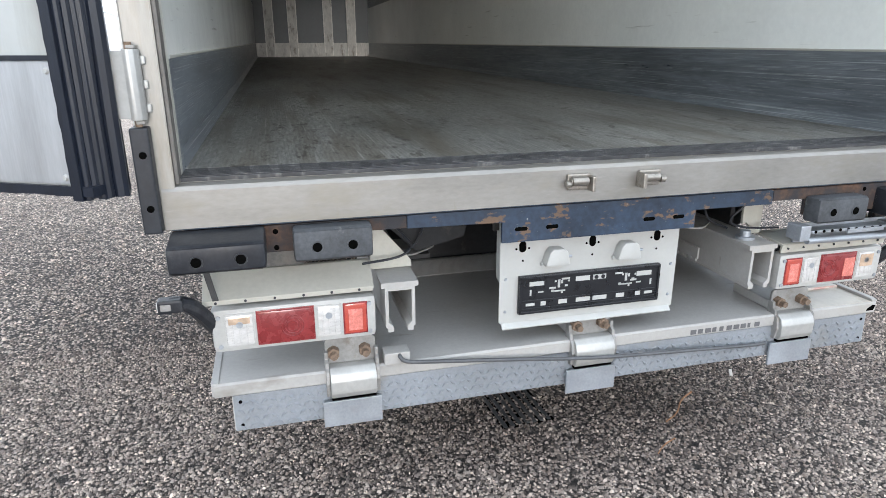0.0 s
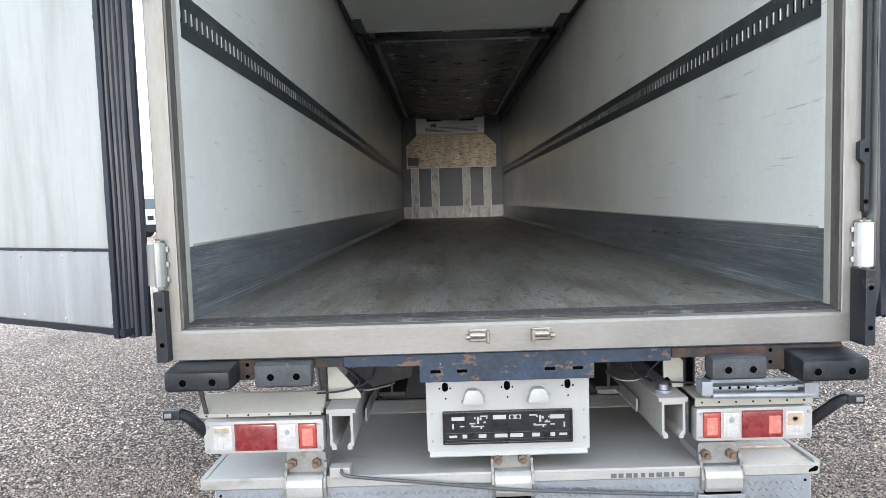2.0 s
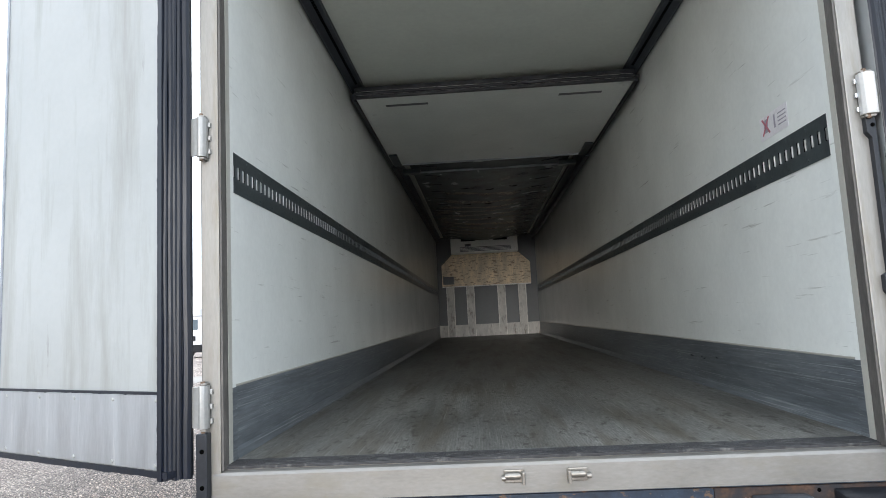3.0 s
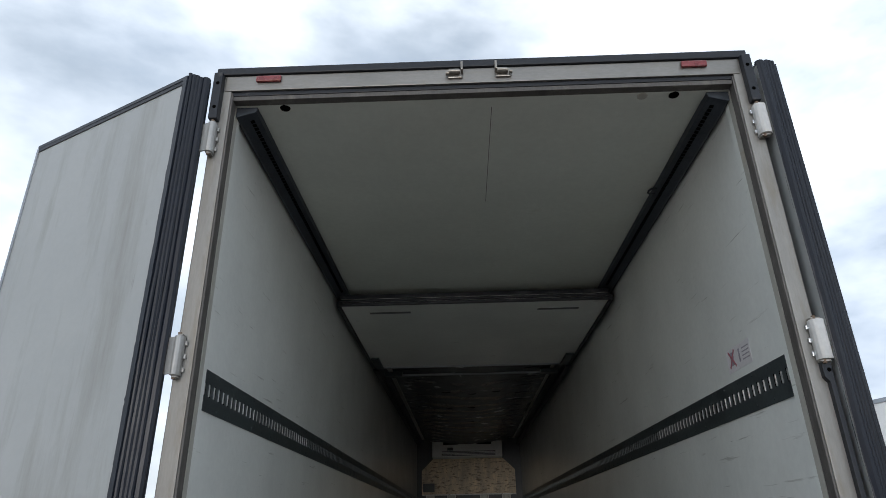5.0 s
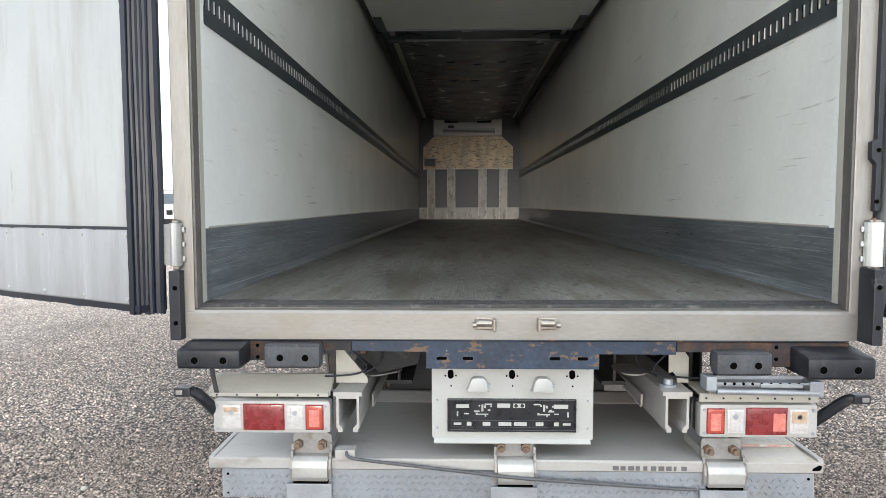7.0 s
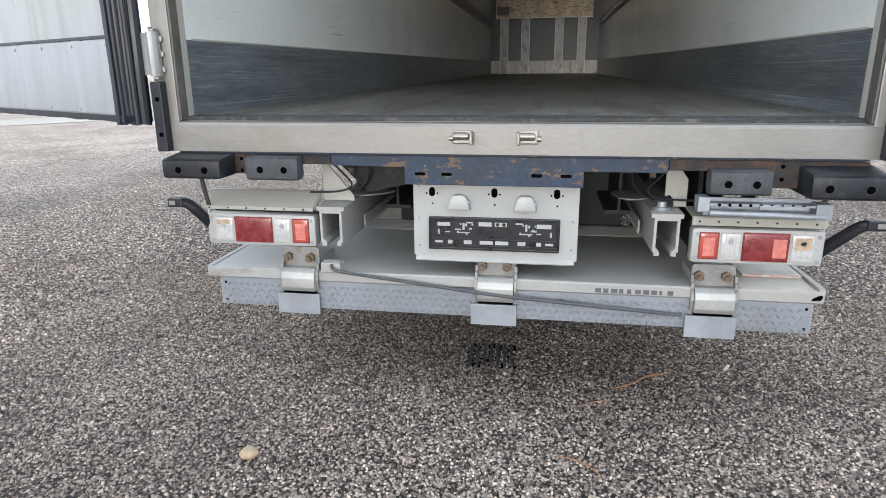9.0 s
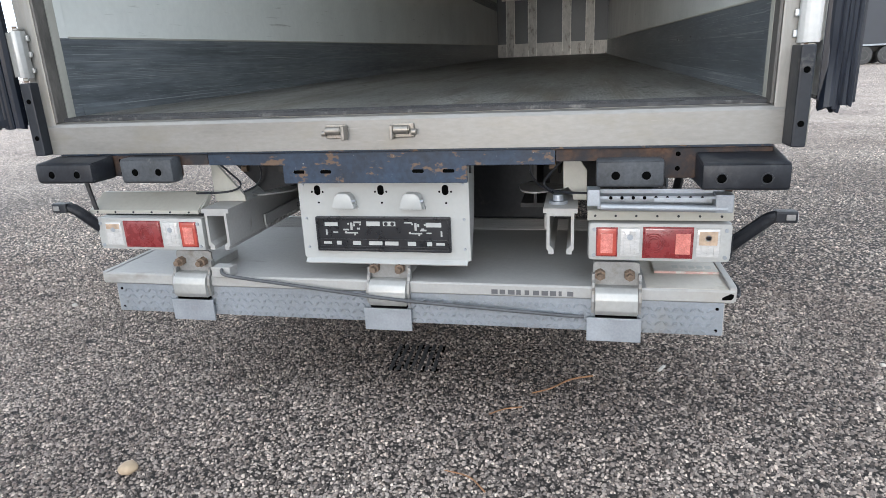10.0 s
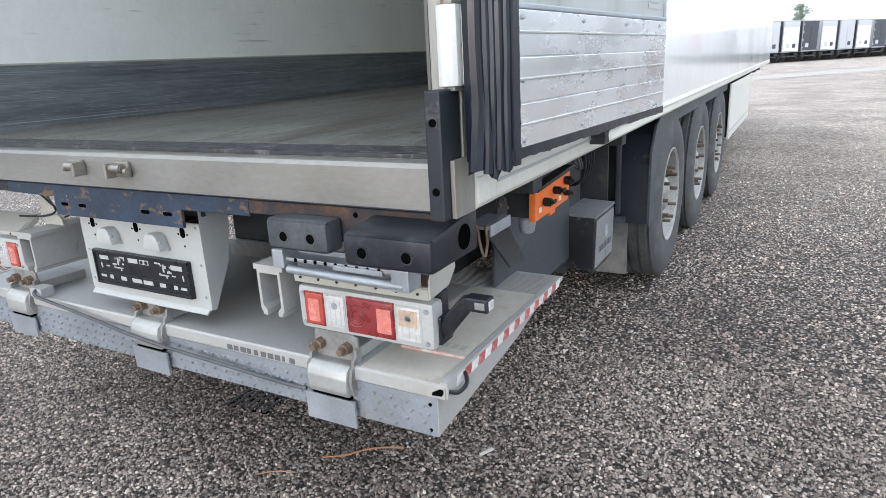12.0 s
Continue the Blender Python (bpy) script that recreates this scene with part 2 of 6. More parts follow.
CHASSIS = material("chassis_paint", (0.038, 0.038, 0.040), 0.7, spread=0.35, scale=5, fine=50, fine_amount=0.2, bump=0.12,
                   stain=(0.11, 0.095, 0.075), stain_scale=5, stain_at=(0.56, 0.78))
RAIL = material("rail_dark", (0.082, 0.100, 0.104), 0.4, 0.5, spread=0.25, scale=9, fine=60, fine_amount=0.12, bump=0.05,
                stain=(0.17, 0.19, 0.18), stain_scale=12, stain_at=(0.62, 0.8))
BRIGHT = material("bright_steel", (0.50, 0.51, 0.50), 0.36, 0.75, spread=0.1, scale=20, fine=90, fine_amount=0.05, piece=0.10)
TRACK = material("ceiling_track", (0.055, 0.065, 0.08), 0.45, 0.3, spread=0.25, scale=10, fine=60, fine_amount=0.15, bump=0.05)
# flat black face drawn for holes and gaps: their shade is painted on
DARKHOLE = material("hole_black", (0.003, 0.003, 0.003), 0.9, spec=0.0, spread=0.2)
PLY = material("plywood", (0.76, 0.62, 0.43), 0.55, spread=0.28, scale=2.4, stretch=(2.4, 1, 0.7), fine=14, fine_amount=0.12, bump=0.1,
               stain=(0.30, 0.20, 0.12), stain_scale=9, stain_at=(0.53, 0.62), stain_stretch=(0.8, 1, 3.2),
               mark=(0.16, 0.11, 0.07), mark_scale=5, mark_stretch=(2.5, 1, 1.2), mark_at=(0.70, 0.74))
BATTEN = material("worn_batten", (0.84, 0.81, 0.75), 0.5, spread=0.15, scale=6, stretch=(1, 1, 0.4), fine=30, fine_amount=0.1,
                  stain=(0.20, 0.16, 0.11), stain_scale=9, stain_at=(0.54, 0.70))
BATTENFACE = material("grimy_batten", (0.56, 0.535, 0.485), 0.55, spread=0.2, scale=7, stretch=(1, 1, 0.4), fine=30, fine_amount=0.12,
                      stain=(0.16, 0.125, 0.09), stain_scale=9, stain_at=(0.55, 0.70))
EVAP = material("evaporator_white", (0.86, 0.85, 0.80), 0.4, spread=0.06, scale=5, stain=(0.5, 0.45, 0.36), stain_scale=7, stain_at=(0.6, 0.8))
BULKHEAD = material("bulkhead_grey", (0.10, 0.104, 0.104), 0.5, spread=0.12, scale=3, fine=30, fine_amount=0.06)
FABRIC = material("duct_fabric", (0.26, 0.29, 0.30), 0.22, 0.3, spread=0.2, scale=3, fine=60, fine_amount=0.06, bump=0.05, bump_scale=14)
SEALGREY = material("weathered_seal", (0.105, 0.098, 0.090), 0.6, spread=0.25, scale=9, stretch=(2, 2, 0.6), fine=60, fine_amount=0.15, bump=0.08, stain=(0.20, 0.185, 0.165), stain_scale=6, stain_at=(0.56, 0.78))
REFLEX = material("reflex_red", (0.62, 0.20, 0.165), 0.25, spread=0.15, scale=40, fine=220, fine_amount=0.18, coat=0.5, bump=0.2, bump_scale=300)
NOTICE = material("faded_paper", (0.76, 0.74, 0.75), 0.4, spread=0.08, scale=14, fine=60, fine_amount=0.05, stain=(0.62, 0.55, 0.56), stain_scale=18, stain_at=(0.56, 0.72))
FADEDINK = material("faded_ink", (0.36, 0.34, 0.38), 0.5, spread=0.25, scale=30)
FADEDRED = material("faded_red_ink", (0.50, 0.16, 0.20), 0.5, spread=0.25, scale=30)
SLOTDIM = material("dimmed_steel", (0.15, 0.16, 0.165), 0.5, 0.4, spread=0.2, scale=20)
PLATWARM = material("worn_cream_flap", (0.56, 0.52, 0.455), 0.5, spread=0.1, scale=6, fine=60, fine_amount=0.05, stain=(0.30, 0.25, 0.19), stain_scale=6, stain_at=(0.55, 0.78), scratch=(0.2, 0.14, 0.09), scratch_scale=20, scratch_at=(0.72, 0.77))
KEEPER = material("keeper_steel", (0.30, 0.28, 0.25), 0.35, 0.7, spread=0.2, scale=30, fine=90, fine_amount=0.1, stain=(0.16, 0.13, 0.10), stain_scale=30, stain_at=(0.58, 0.72))
BRACKET = material("weathered_bracket", (0.27, 0.265, 0.255), 0.5, 0.3, spread=0.2, scale=12, fine=90, fine_amount=0.1, bump=0.06, stain=(0.17, 0.135, 0.10), stain_scale=14, stain_at=(0.56, 0.72))
RAILCREAM = material("cream_rail_paint", (0.70, 0.685, 0.62), 0.4, spread=0.06, scale=5, fine=60, fine_amount=0.03, stain=(0.45, 0.41, 0.33), stain_scale=6, stain_at=(0.6, 0.8))
PINKEDGE = material("faded_red_edge", (0.52, 0.33, 0.29), 0.5, spread=0.2, scale=20, stain=(0.56, 0.53, 0.49), stain_scale=22, stain_at=(0.48, 0.58))
BOXFACE = material("scuffed_pale_plastic", (0.22, 0.22, 0.218), 0.5, spread=0.2, scale=9, fine=60, fine_amount=0.1, stain=(0.09, 0.09, 0.09), stain_scale=12, stain_at=(0.57, 0.70))
SLOTSTEEL = material("slot_steel", (0.40, 0.41, 0.41), 0.4, 0.5, spread=0.15, scale=20)
GUARD = material("dusty_plastic", (0.050, 0.055, 0.064), 0.55, spread=0.25, scale=4, fine=50, fine_amount=0.12, bump=0.06, stain=(0.15, 0.145, 0.138), stain_scale=4, stain_at=(0.55, 0.78))
DUSTFLAP = material("dusty_rubber", (0.135, 0.132, 0.125), 0.75, spread=0.25, scale=4, fine=50, fine_amount=0.12, bump=0.08, stain=(0.24, 0.22, 0.19), stain_scale=4, stain_at=(0.5, 0.75))
BOXGREY = material("scuffed_box", (0.016, 0.017, 0.020), 0.5, spread=0.3, scale=8, fine=60, fine_amount=0.15, bump=0.08, stain=(0.10, 0.10, 0.102), stain_scale=11, stain_at=(0.57, 0.66))
REDLENS = material("red_lens", (0.22, 0.028, 0.03), 0.28, spread=0.2, scale=20, fine=160, fine_amount=0.12, coat=0.4, bump=0.12, bump_scale=250)
BRIGHTRED = material("bright_red_lens", (0.42, 0.07, 0.05), 0.2, spread=0.15, scale=20, fine=200, fine_amount=0.1, coat=0.5, bump=0.12, bump_scale=250)
CLEARL = material("clear_lens", (0.60, 0.59, 0.575), 0.15, 0.15, spread=0.16, scale=26, stretch=(1, 1, 3), fine=90, fine_amount=0.06, coat=0.6, bump=0.15, bump_scale=120)
AMBERL = material("amber_bulb", (0.54, 0.40, 0.29), 0.2, 0.1, spread=0.2, scale=30, coat=0.5)
LAMPBODY = material("lamp_housing", (0.405, 0.405, 0.39), 0.42, spread=0.08, scale=12, fine=90, fine_amount=0.05, bump=0.03,
                    stain=(0.33, 0.31, 0.28), stain_scale=12, stain_at=(0.62, 0.8))
PLATEBLK = material("holder_black", (0.012, 0.013, 0.016), 0.3, spread=0.25, scale=20, fine=90, fine_amount=0.1)
ORANGE = material("orange_panel", (0.80, 0.17, 0.03), 0.42, spread=0.1, scale=12, fine=60, fine_amount=0.06, stain=(0.35, 0.10, 0.03), stain_scale=14, stain_at=(0.66, 0.8))
TYRE = material("tyre", (0.070, 0.070, 0.070), 0.8, spread=0.25, scale=8, fine=70, fine_amount=0.15, bump=0.1, stain=(0.14, 0.133, 0.124), stain_scale=6, stain_at=(0.52, 0.80))
RIM = material("wheel_rim", (0.33, 0.32, 0.30), 0.5, 0.25, spread=0.16, scale=9, fine=60, fine_amount=0.1, stain=(0.16, 0.12, 0.09), stain_scale=9, stain_at=(0.55, 0.75))
NUT = material("wheel_nut", (0.13, 0.10, 0.078), 0.6, 0.5, spread=0.3, scale=30, piece=0.25)
INK = material("print_dark", (0.10, 0.10, 0.105), 0.6, spread=0.1)
REDTAPE = material("red_tape", (0.42, 0.085, 0.08), 0.4, spread=0.15, scale=20, fine=90, fine_amount=0.1, piece=0.12, stain=(0.5, 0.40, 0.35), stain_scale=30, stain_at=(0.54, 0.72))
WHITETAPE = material("white_tape", (0.66, 0.65, 0.62), 0.4, spread=0.08, scale=20, piece=0.08)
SIDEWHITE = material("gloss_white", (0.78, 0.79, 0.78), 0.16, spread=0.03, scale=0.8, fine=20, fine_amount=0.01, rough_spread=0.05, coat=0.3,
                     stain=(0.62, 0.62, 0.58), stain_scale=1.2, stain_at=(0.6, 0.85))
TRAILERWHITE = material("trailer_white", (0.82, 0.83, 0.84), 0.35, spread=0.03, scale=0.6, stain=(0.68, 0.68, 0.66), stain_scale=0.8, stain_at=(0.6, 0.85))
TRAILERGREY = material("trailer_grey", (0.50, 0.51, 0.53), 0.4, spread=0.06, scale=0.6)
TRAILERRED = material("trailer_red", (0.50, 0.03, 0.035), 0.4, spread=0.08, scale=0.6)
TRAILERDARK = material("trailer_dark", (0.045, 0.05, 0.06), 0.5, spread=0.15, scale=0.6)
TRAILERBLUE = material("trailer_blue", (0.03, 0.06, 0.28), 0.4, spread=0.1, scale=0.6)
YELLOW = material("yellow_mark", (0.75, 0.42, 0.03), 0.4, spread=0.08)
WINDOW = material("dark_glass", (0.10, 0.13, 0.15), 0.08, spread=0.1, coat=0.5)
HALL = material("hall_cladding", (0.80, 0.80, 0.79), 0.45, spread=0.04, scale=0.3)
BARK = material("bark", (0.10, 0.08, 0.065), 0.85, spread=0.3, scale=4, stretch=(1, 1, 0.3), fine=20, fine_amount=0.2, bump=0.4, bump_scale=18)
LEAF = material("leaf", (0.12, 0.165, 0.07), 0.6, spread=0.35, scale=0.5, fine=3, fine_amount=0.25)
LEAF2 = material("needle", (0.17, 0.215, 0.15), 0.65, spread=0.35, scale=0.5, fine=3, fine_amount=0.25)
GRASS = material("grass", (0.09, 0.17, 0.03), 0.8, spread=0.25, scale=0.4, fine=4, fine_amount=0.25)
ROADM = material("pale_concrete", (0.41, 0.375, 0.335), 0.85, spread=0.12, scale=0.6, fine=9, fine_amount=0.1, bump=0.2, bump_scale=20)
TWIG = material("dry_twig", (0.30, 0.15, 0.07), 0.7, spread=0.2, scale=20)
PEBBLE = material("pale_pebble", (0.40, 0.30, 0.20), 0.6, spread=0.12, scale=20, fine=60, fine_amount=0.08)
CHIP = material("white_chip", (0.56, 0.53, 0.48), 0.6, spread=0.1, scale=30)
GREYHOSE = material("hose_grey", (0.075, 0.078, 0.083), 0.45, spread=0.2, scale=14, fine=60, fine_amount=0.1)


def gravel_material(name, stones):
    """Crushed grey gravel; stones: for the loose stones, coloured stone by stone."""
    m = bpy.data.materials.new(name)
    m.use_nodes = True
    nt, link = m.node_tree, m.node_tree.links.new
    bsdf = nt.nodes["Principled BSDF"]
    co = nt.nodes.new("ShaderNodeTexCoord")
    ramp = nt.nodes.new("ShaderNodeValToRGB")
    tones = ((0.0, (0.040, 0.037, 0.036)), (0.22, (0.105, 0.094, 0.089)), (0.40, (0.168, 0.156, 0.152)), (0.55, (0.240, 0.208, 0.187)), (0.70, (0.285, 0.270, 0.260)), (0.88, (0.380, 0.352, 0.326)), (1.0, (0.66, 0.62, 0.57)))
    el = ramp.color_ramp.elements
    el[0].color, el[1].color = tones[0][1] + (1,), tones[-1][1] + (1,)
    for p, c in tones[1:-1]:
        el.new(p).color = c + (1,)
    big = nt.nodes.new("ShaderNodeTexNoise")
    big.inputs["Scale"].default_value, big.inputs["Detail"].default_value = 0.7, 7.0
    link(co.outputs["Object"], big.inputs["Vector"])
    patch = nt.nodes.new("ShaderNodeValToRGB")
    patch.color_ramp.elements[0].position, patch.color_ramp.elements[1].position = 0.35, 0.68
    patch.color_ramp.elements[0].color, patch.color_ramp.elements[1].color = (0.84, 0.78, 0.74, 1), (1.34, 1.28, 1.22, 1)
    link(big.outputs["Fac"], patch.inputs[0])
    mul = nt.nodes.new("ShaderNodeMix")
    mul.data_type, mul.blend_type = "RGBA", "MULTIPLY"
    mul.inputs["Factor"].default_value = 1.0
    # brightness painted by distance: the yard's colour is lifted away from the trailer
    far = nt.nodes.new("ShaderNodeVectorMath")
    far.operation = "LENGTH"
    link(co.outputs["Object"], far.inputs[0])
    far_lift = nt.nodes.new("ShaderNodeMapRange")
    far_lift.interpolation_type = "SMOOTHSTEP"
    far_lift.inputs["From Min"].default_value, far_lift.inputs["From Max"].default_value = (1.2, 6.5) if stones else (3.0, 14.0)
    far_lift.inputs["To Min"].default_value, far_lift.inputs["To Max"].default_value = 0.0, 1.0
    link(far.outputs["Value"], far_lift.inputs["Value"])
    if stones:
        patch.color_ramp.elements[0].color, patch.color_ramp.elements[1].color = (0.86, 0.76, 0.70, 1), (1.42, 1.30, 1.20, 1)
        geo = nt.nodes.new("ShaderNodeNewGeometry")
        link(geo.outputs["Random Per Island"], ramp.inputs[0])
        # far stones are brightened by adding to their colour
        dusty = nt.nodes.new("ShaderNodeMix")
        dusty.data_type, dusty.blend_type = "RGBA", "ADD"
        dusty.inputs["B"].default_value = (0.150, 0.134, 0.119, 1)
        link(far_lift.outputs["Result"], dusty.inputs["Factor"])
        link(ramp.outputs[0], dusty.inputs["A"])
    else:
        v1 = nt.nodes.new("ShaderNodeTexVoronoi")
        v1.inputs["Scale"].default_value = 62.0
        v2 = nt.nodes.new("ShaderNodeTexVoronoi")
        v2.inputs["Scale"].default_value = 170.0
        for v in (v1, v2):
            link(co.outputs["Object"], v.inputs["Vector"])
        sep = nt.nodes.new("ShaderNodeSeparateColor")
        link(v1.outputs["Color"], sep.inputs[0])
        link(sep.outputs[0], ramp.inputs[0])
        add = nt.nodes.new("ShaderNodeMath")
        add.operation = "ADD"
        link(v1.outputs["Distance"], add.inputs[0])
        link(v2.outputs["Distance"], add.inputs[1])
        b = nt.nodes.new("ShaderNodeBump")
        b.invert = True
        b.inputs["Strength"].default_value, b.inputs["Distance"].default_value = 0.9, 0.009
        link(add.outputs[0], b.inputs["Height"])
        link(b.outputs[0], bsdf.inputs["Normal"])
        # cells darken towards their edges: dark gaps painted into the bed's colour
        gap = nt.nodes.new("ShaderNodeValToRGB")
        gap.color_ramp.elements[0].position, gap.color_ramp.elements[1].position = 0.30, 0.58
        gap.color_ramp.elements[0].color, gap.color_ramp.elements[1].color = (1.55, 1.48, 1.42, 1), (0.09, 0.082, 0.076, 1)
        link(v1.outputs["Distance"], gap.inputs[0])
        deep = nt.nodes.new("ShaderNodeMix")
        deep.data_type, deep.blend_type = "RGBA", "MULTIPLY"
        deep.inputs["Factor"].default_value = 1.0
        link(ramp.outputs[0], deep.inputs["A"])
        # far off, one bright factor replaces the dark gaps
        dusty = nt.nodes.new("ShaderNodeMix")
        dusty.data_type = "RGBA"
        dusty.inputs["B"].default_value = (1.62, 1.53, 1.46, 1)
        link(far_lift.outputs["Result"], dusty.inputs["Factor"])
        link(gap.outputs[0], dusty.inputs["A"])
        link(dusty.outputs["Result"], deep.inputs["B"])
    link(dusty.outputs["Result"] if stones else deep.outputs["Result"], mul.inputs["A"])
    link(patch.outputs[0], mul.inputs["B"])
    link(mul.outputs["Result"], bsdf.inputs["Base Color"])
    bsdf.inputs["Roughness"].default_value = 0.75
    return m


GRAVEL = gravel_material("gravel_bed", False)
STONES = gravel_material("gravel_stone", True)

# ---- building helpers ----


def box(x0, x1, y0, y1, z0, z1, bevel=0.0, bm=None):
    """A box, its edges rounded, alone or added to bm."""
    b = bmesh.new()
    vs = bmesh.ops.create_cube(b, size=1.0)["verts"]
    bmesh.ops.scale(b, vec=(x1 - x0, y1 - y0, z1 - z0), verts=vs)
    bmesh.ops.translate(b, vec=((x0 + x1) / 2, (y0 + y1) / 2, (z0 + z1) / 2), verts=vs)
    if bevel:
        bmesh.ops.bevel(b, geom=b.edges[:], offset=bevel, segments=2, profile=0.6, affect="EDGES")
    return join(bm, b)


def join(bm, b):
    if bm is None:
        return b
    me = bpy.data.meshes.new("tmp")
    b.to_mesh(me)
    b.free()
    bm.from_mesh(me)
    bpy.data.meshes.remove(me)
    return bm


def rod(p0, p1, r, r2=None, seg=14, bm=None, bevel=0.0):
    """A round bar between two points."""
    b = bmesh.new()
    p0, p1 = Vector(p0), Vector(p1)
    d = p1 - p0
    vs = bmesh.ops.create_cone(b, cap_ends=True, segments=seg, radius1=r, radius2=r if r2 is None else r2, depth=d.length)["verts"]
    if bevel:
        bmesh.ops.bevel(b, geom=[e for e in b.edges if all(len(f.verts) == 4 for f in e.link_faces) is False], offset=bevel, segments=2, affect="EDGES")
        vs = b.verts[:]
    bmesh.ops.transform(b, matrix=Matrix.Translation((p0 + p1) / 2) @ d.to_track_quat("Z", "Y").to_matrix().to_4x4(), verts=vs)
    return join(bm, b)


def prism(outline, axis, a, b_, bevel=0.0, bm=None):
    """An outline drawn in the other two axes (in x, y, z order), pushed along axis from a to b_."""
    b = bmesh.new()
    n = "xyz".index(axis)

    def at(p, v):
        q = list(p)
        q.insert(n, v)
        return q

    v0 = [b.verts.new(at(p, a)) for p in outline]
    v1 = [b.verts.new(at(p, b_)) for p in outline]
    b.faces.new(v0)
    b.faces.new(v1[::-1])
    for i in range(len(outline)):
        j = (i + 1) % len(outline)
        b.faces.new((v0[j], v0[i], v1[i], v1[j]))
    bmesh.ops.recalc_face_normals(b, faces=b.faces[:])
    if bevel:
        bmesh.ops.bevel(b, geom=b.edges[:], offset=bevel, segments=2, profile=0.6, affect="EDGES")
    return join(bm, b)


def tube(points, r, seg=8, bm=None, smooth=3):
    """A round hose or cable through points."""
    pts = [Vector(p) for p in points]
    for _ in range(smooth):
        fine = [pts[0]]
        for a, c in zip(pts, pts[1:]):
            fine += [a * 0.75 + c * 0.25, a * 0.25 + c * 0.75]
        pts = fine + [pts[-1]]
    b = bmesh.new()
    rings, side = [], Vector((0.31, 0.17, 0.93))
    for i, p in enumerate(pts):
        d = (pts[min(i + 1, len(pts) - 1)] - pts[max(i - 1, 0)]).normalized()
        s = (side - d * side.dot(d)).normalized()
        u = d.cross(s)
        rr = r[0] + (r[1] - r[0]) * i / (len(pts) - 1) if isinstance(r, tuple) else r
        rings.append([b.verts.new(p + rr * (math.cos(k * math.tau / seg) * s + math.sin(k * math.tau / seg) * u)) for k in range(seg)])
    for ra, rb in zip(rings, rings[1:]):
        for k in range(seg):
            b.faces.new((ra[k], ra[(k + 1) % seg], rb[(k + 1) % seg], rb[k]))
    b.faces.new(rings[0][::-1])
    b.faces.new(rings[-1])
    bmesh.ops.recalc_face_normals(b, faces=b.faces[:])
    return join(bm, b)


def revolve(profile, axis_x0, seg=40, bm=None, caps=True):
    """A profile of (x, radius) turned round the x axis, x counted from axis_x0."""
    b = bmesh.new()
    rings = [[b.verts.new((axis_x0 + x, r * math.cos(k * math.tau / seg), r * math.sin(k * math.tau / seg))) for k in range(seg)] for x, r in profile]
    for ra, rb in zip(rings, rings[1:]):
        for k in range(seg):
            b.faces.new((ra[k], ra[(k + 1) % seg], rb[(k + 1) % seg], rb[k]))
    if caps:
        b.faces.new(rings[0])
        b.faces.new(rings[-1][::-1])
    bmesh.ops.recalc_face_normals(b, faces=b.faces[:])
    return join(bm, b)


def mesh_of(name, bm, mat, smooth=False):
    me = bpy.data.meshes.new(name)
    bmesh.ops.recalc_face_normals(bm, faces=bm.faces[:])
    bm.to_mesh(me)
    bm.free()
    me.materials.append(mat)
    if smooth:
        me.polygons.foreach_set("use_smooth", [True] * len(me.polygons))
        me.set_sharp_from_angle(angle=radians(35))
    return me


def part(name, bm, mat, parent, label="", smooth=False, at=None):
    """One mesh object under a thing or a part."""
    ob = new(name, bm if isinstance(bm, bpy.types.Mesh) else mesh_of(name, bm, mat, smooth))
    ob.parent = parent
    if at is not None:
        ob.matrix_basis = at
    return tagged(ob, label=label)


def thing(name, label, category, at=None, group="", kind=""):
    ob = new(name)
    ob.empty_display_size = 0.2
    if at is not None:
        ob.matrix_basis = at
    return tagged(ob, label, category, group, kind)


def solid(name, bm, mat, label, category, group="", kind="", at=None, smooth=False):
    ob = new(name, mesh_of(name, bm, mat, smooth))
    if at is not None:
        ob.matrix_basis = at
    return tagged(ob, label, category, group, kind)


# ---- ground and distance ----


def sheet(name, x0, x1, y0, y1, z, mat, label, category="ground", rot=0.0, at=(0, 0)):
    b = bmesh.new()
    b.faces.new([b.verts.new(p) for p in ((x0, y0, 0), (x1, y0, 0), (x1, y1, 0), (x0, y1, 0))])
    return solid(name, b, mat, label, category, kind="structure", at=pose(at[0], at[1], z, 0, 0, rot))


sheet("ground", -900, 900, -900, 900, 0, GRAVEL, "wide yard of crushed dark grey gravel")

# ---- the trailer: one thing, standing slightly nose up ----
trailer = thing("semi_trailer", "white refrigerated semi-trailer with open rear doors and folded tail lift", "trailer", pose(0, 0, 0, 0.22))
XI, XO, YF, ZF, ZC, ZT = 1.235, 1.30, 13.35, 1.191, 3.755, 3.93
RISE = 0.0062                        # climb of the load floor per metre


def climbing(bm, y0=0.14):
    """Shears a long part of the deck so that it climbs towards the front."""
    for v in bm.verts:
        v.co.z += RISE * max(0.0, v.co.y - y0)
    return bm


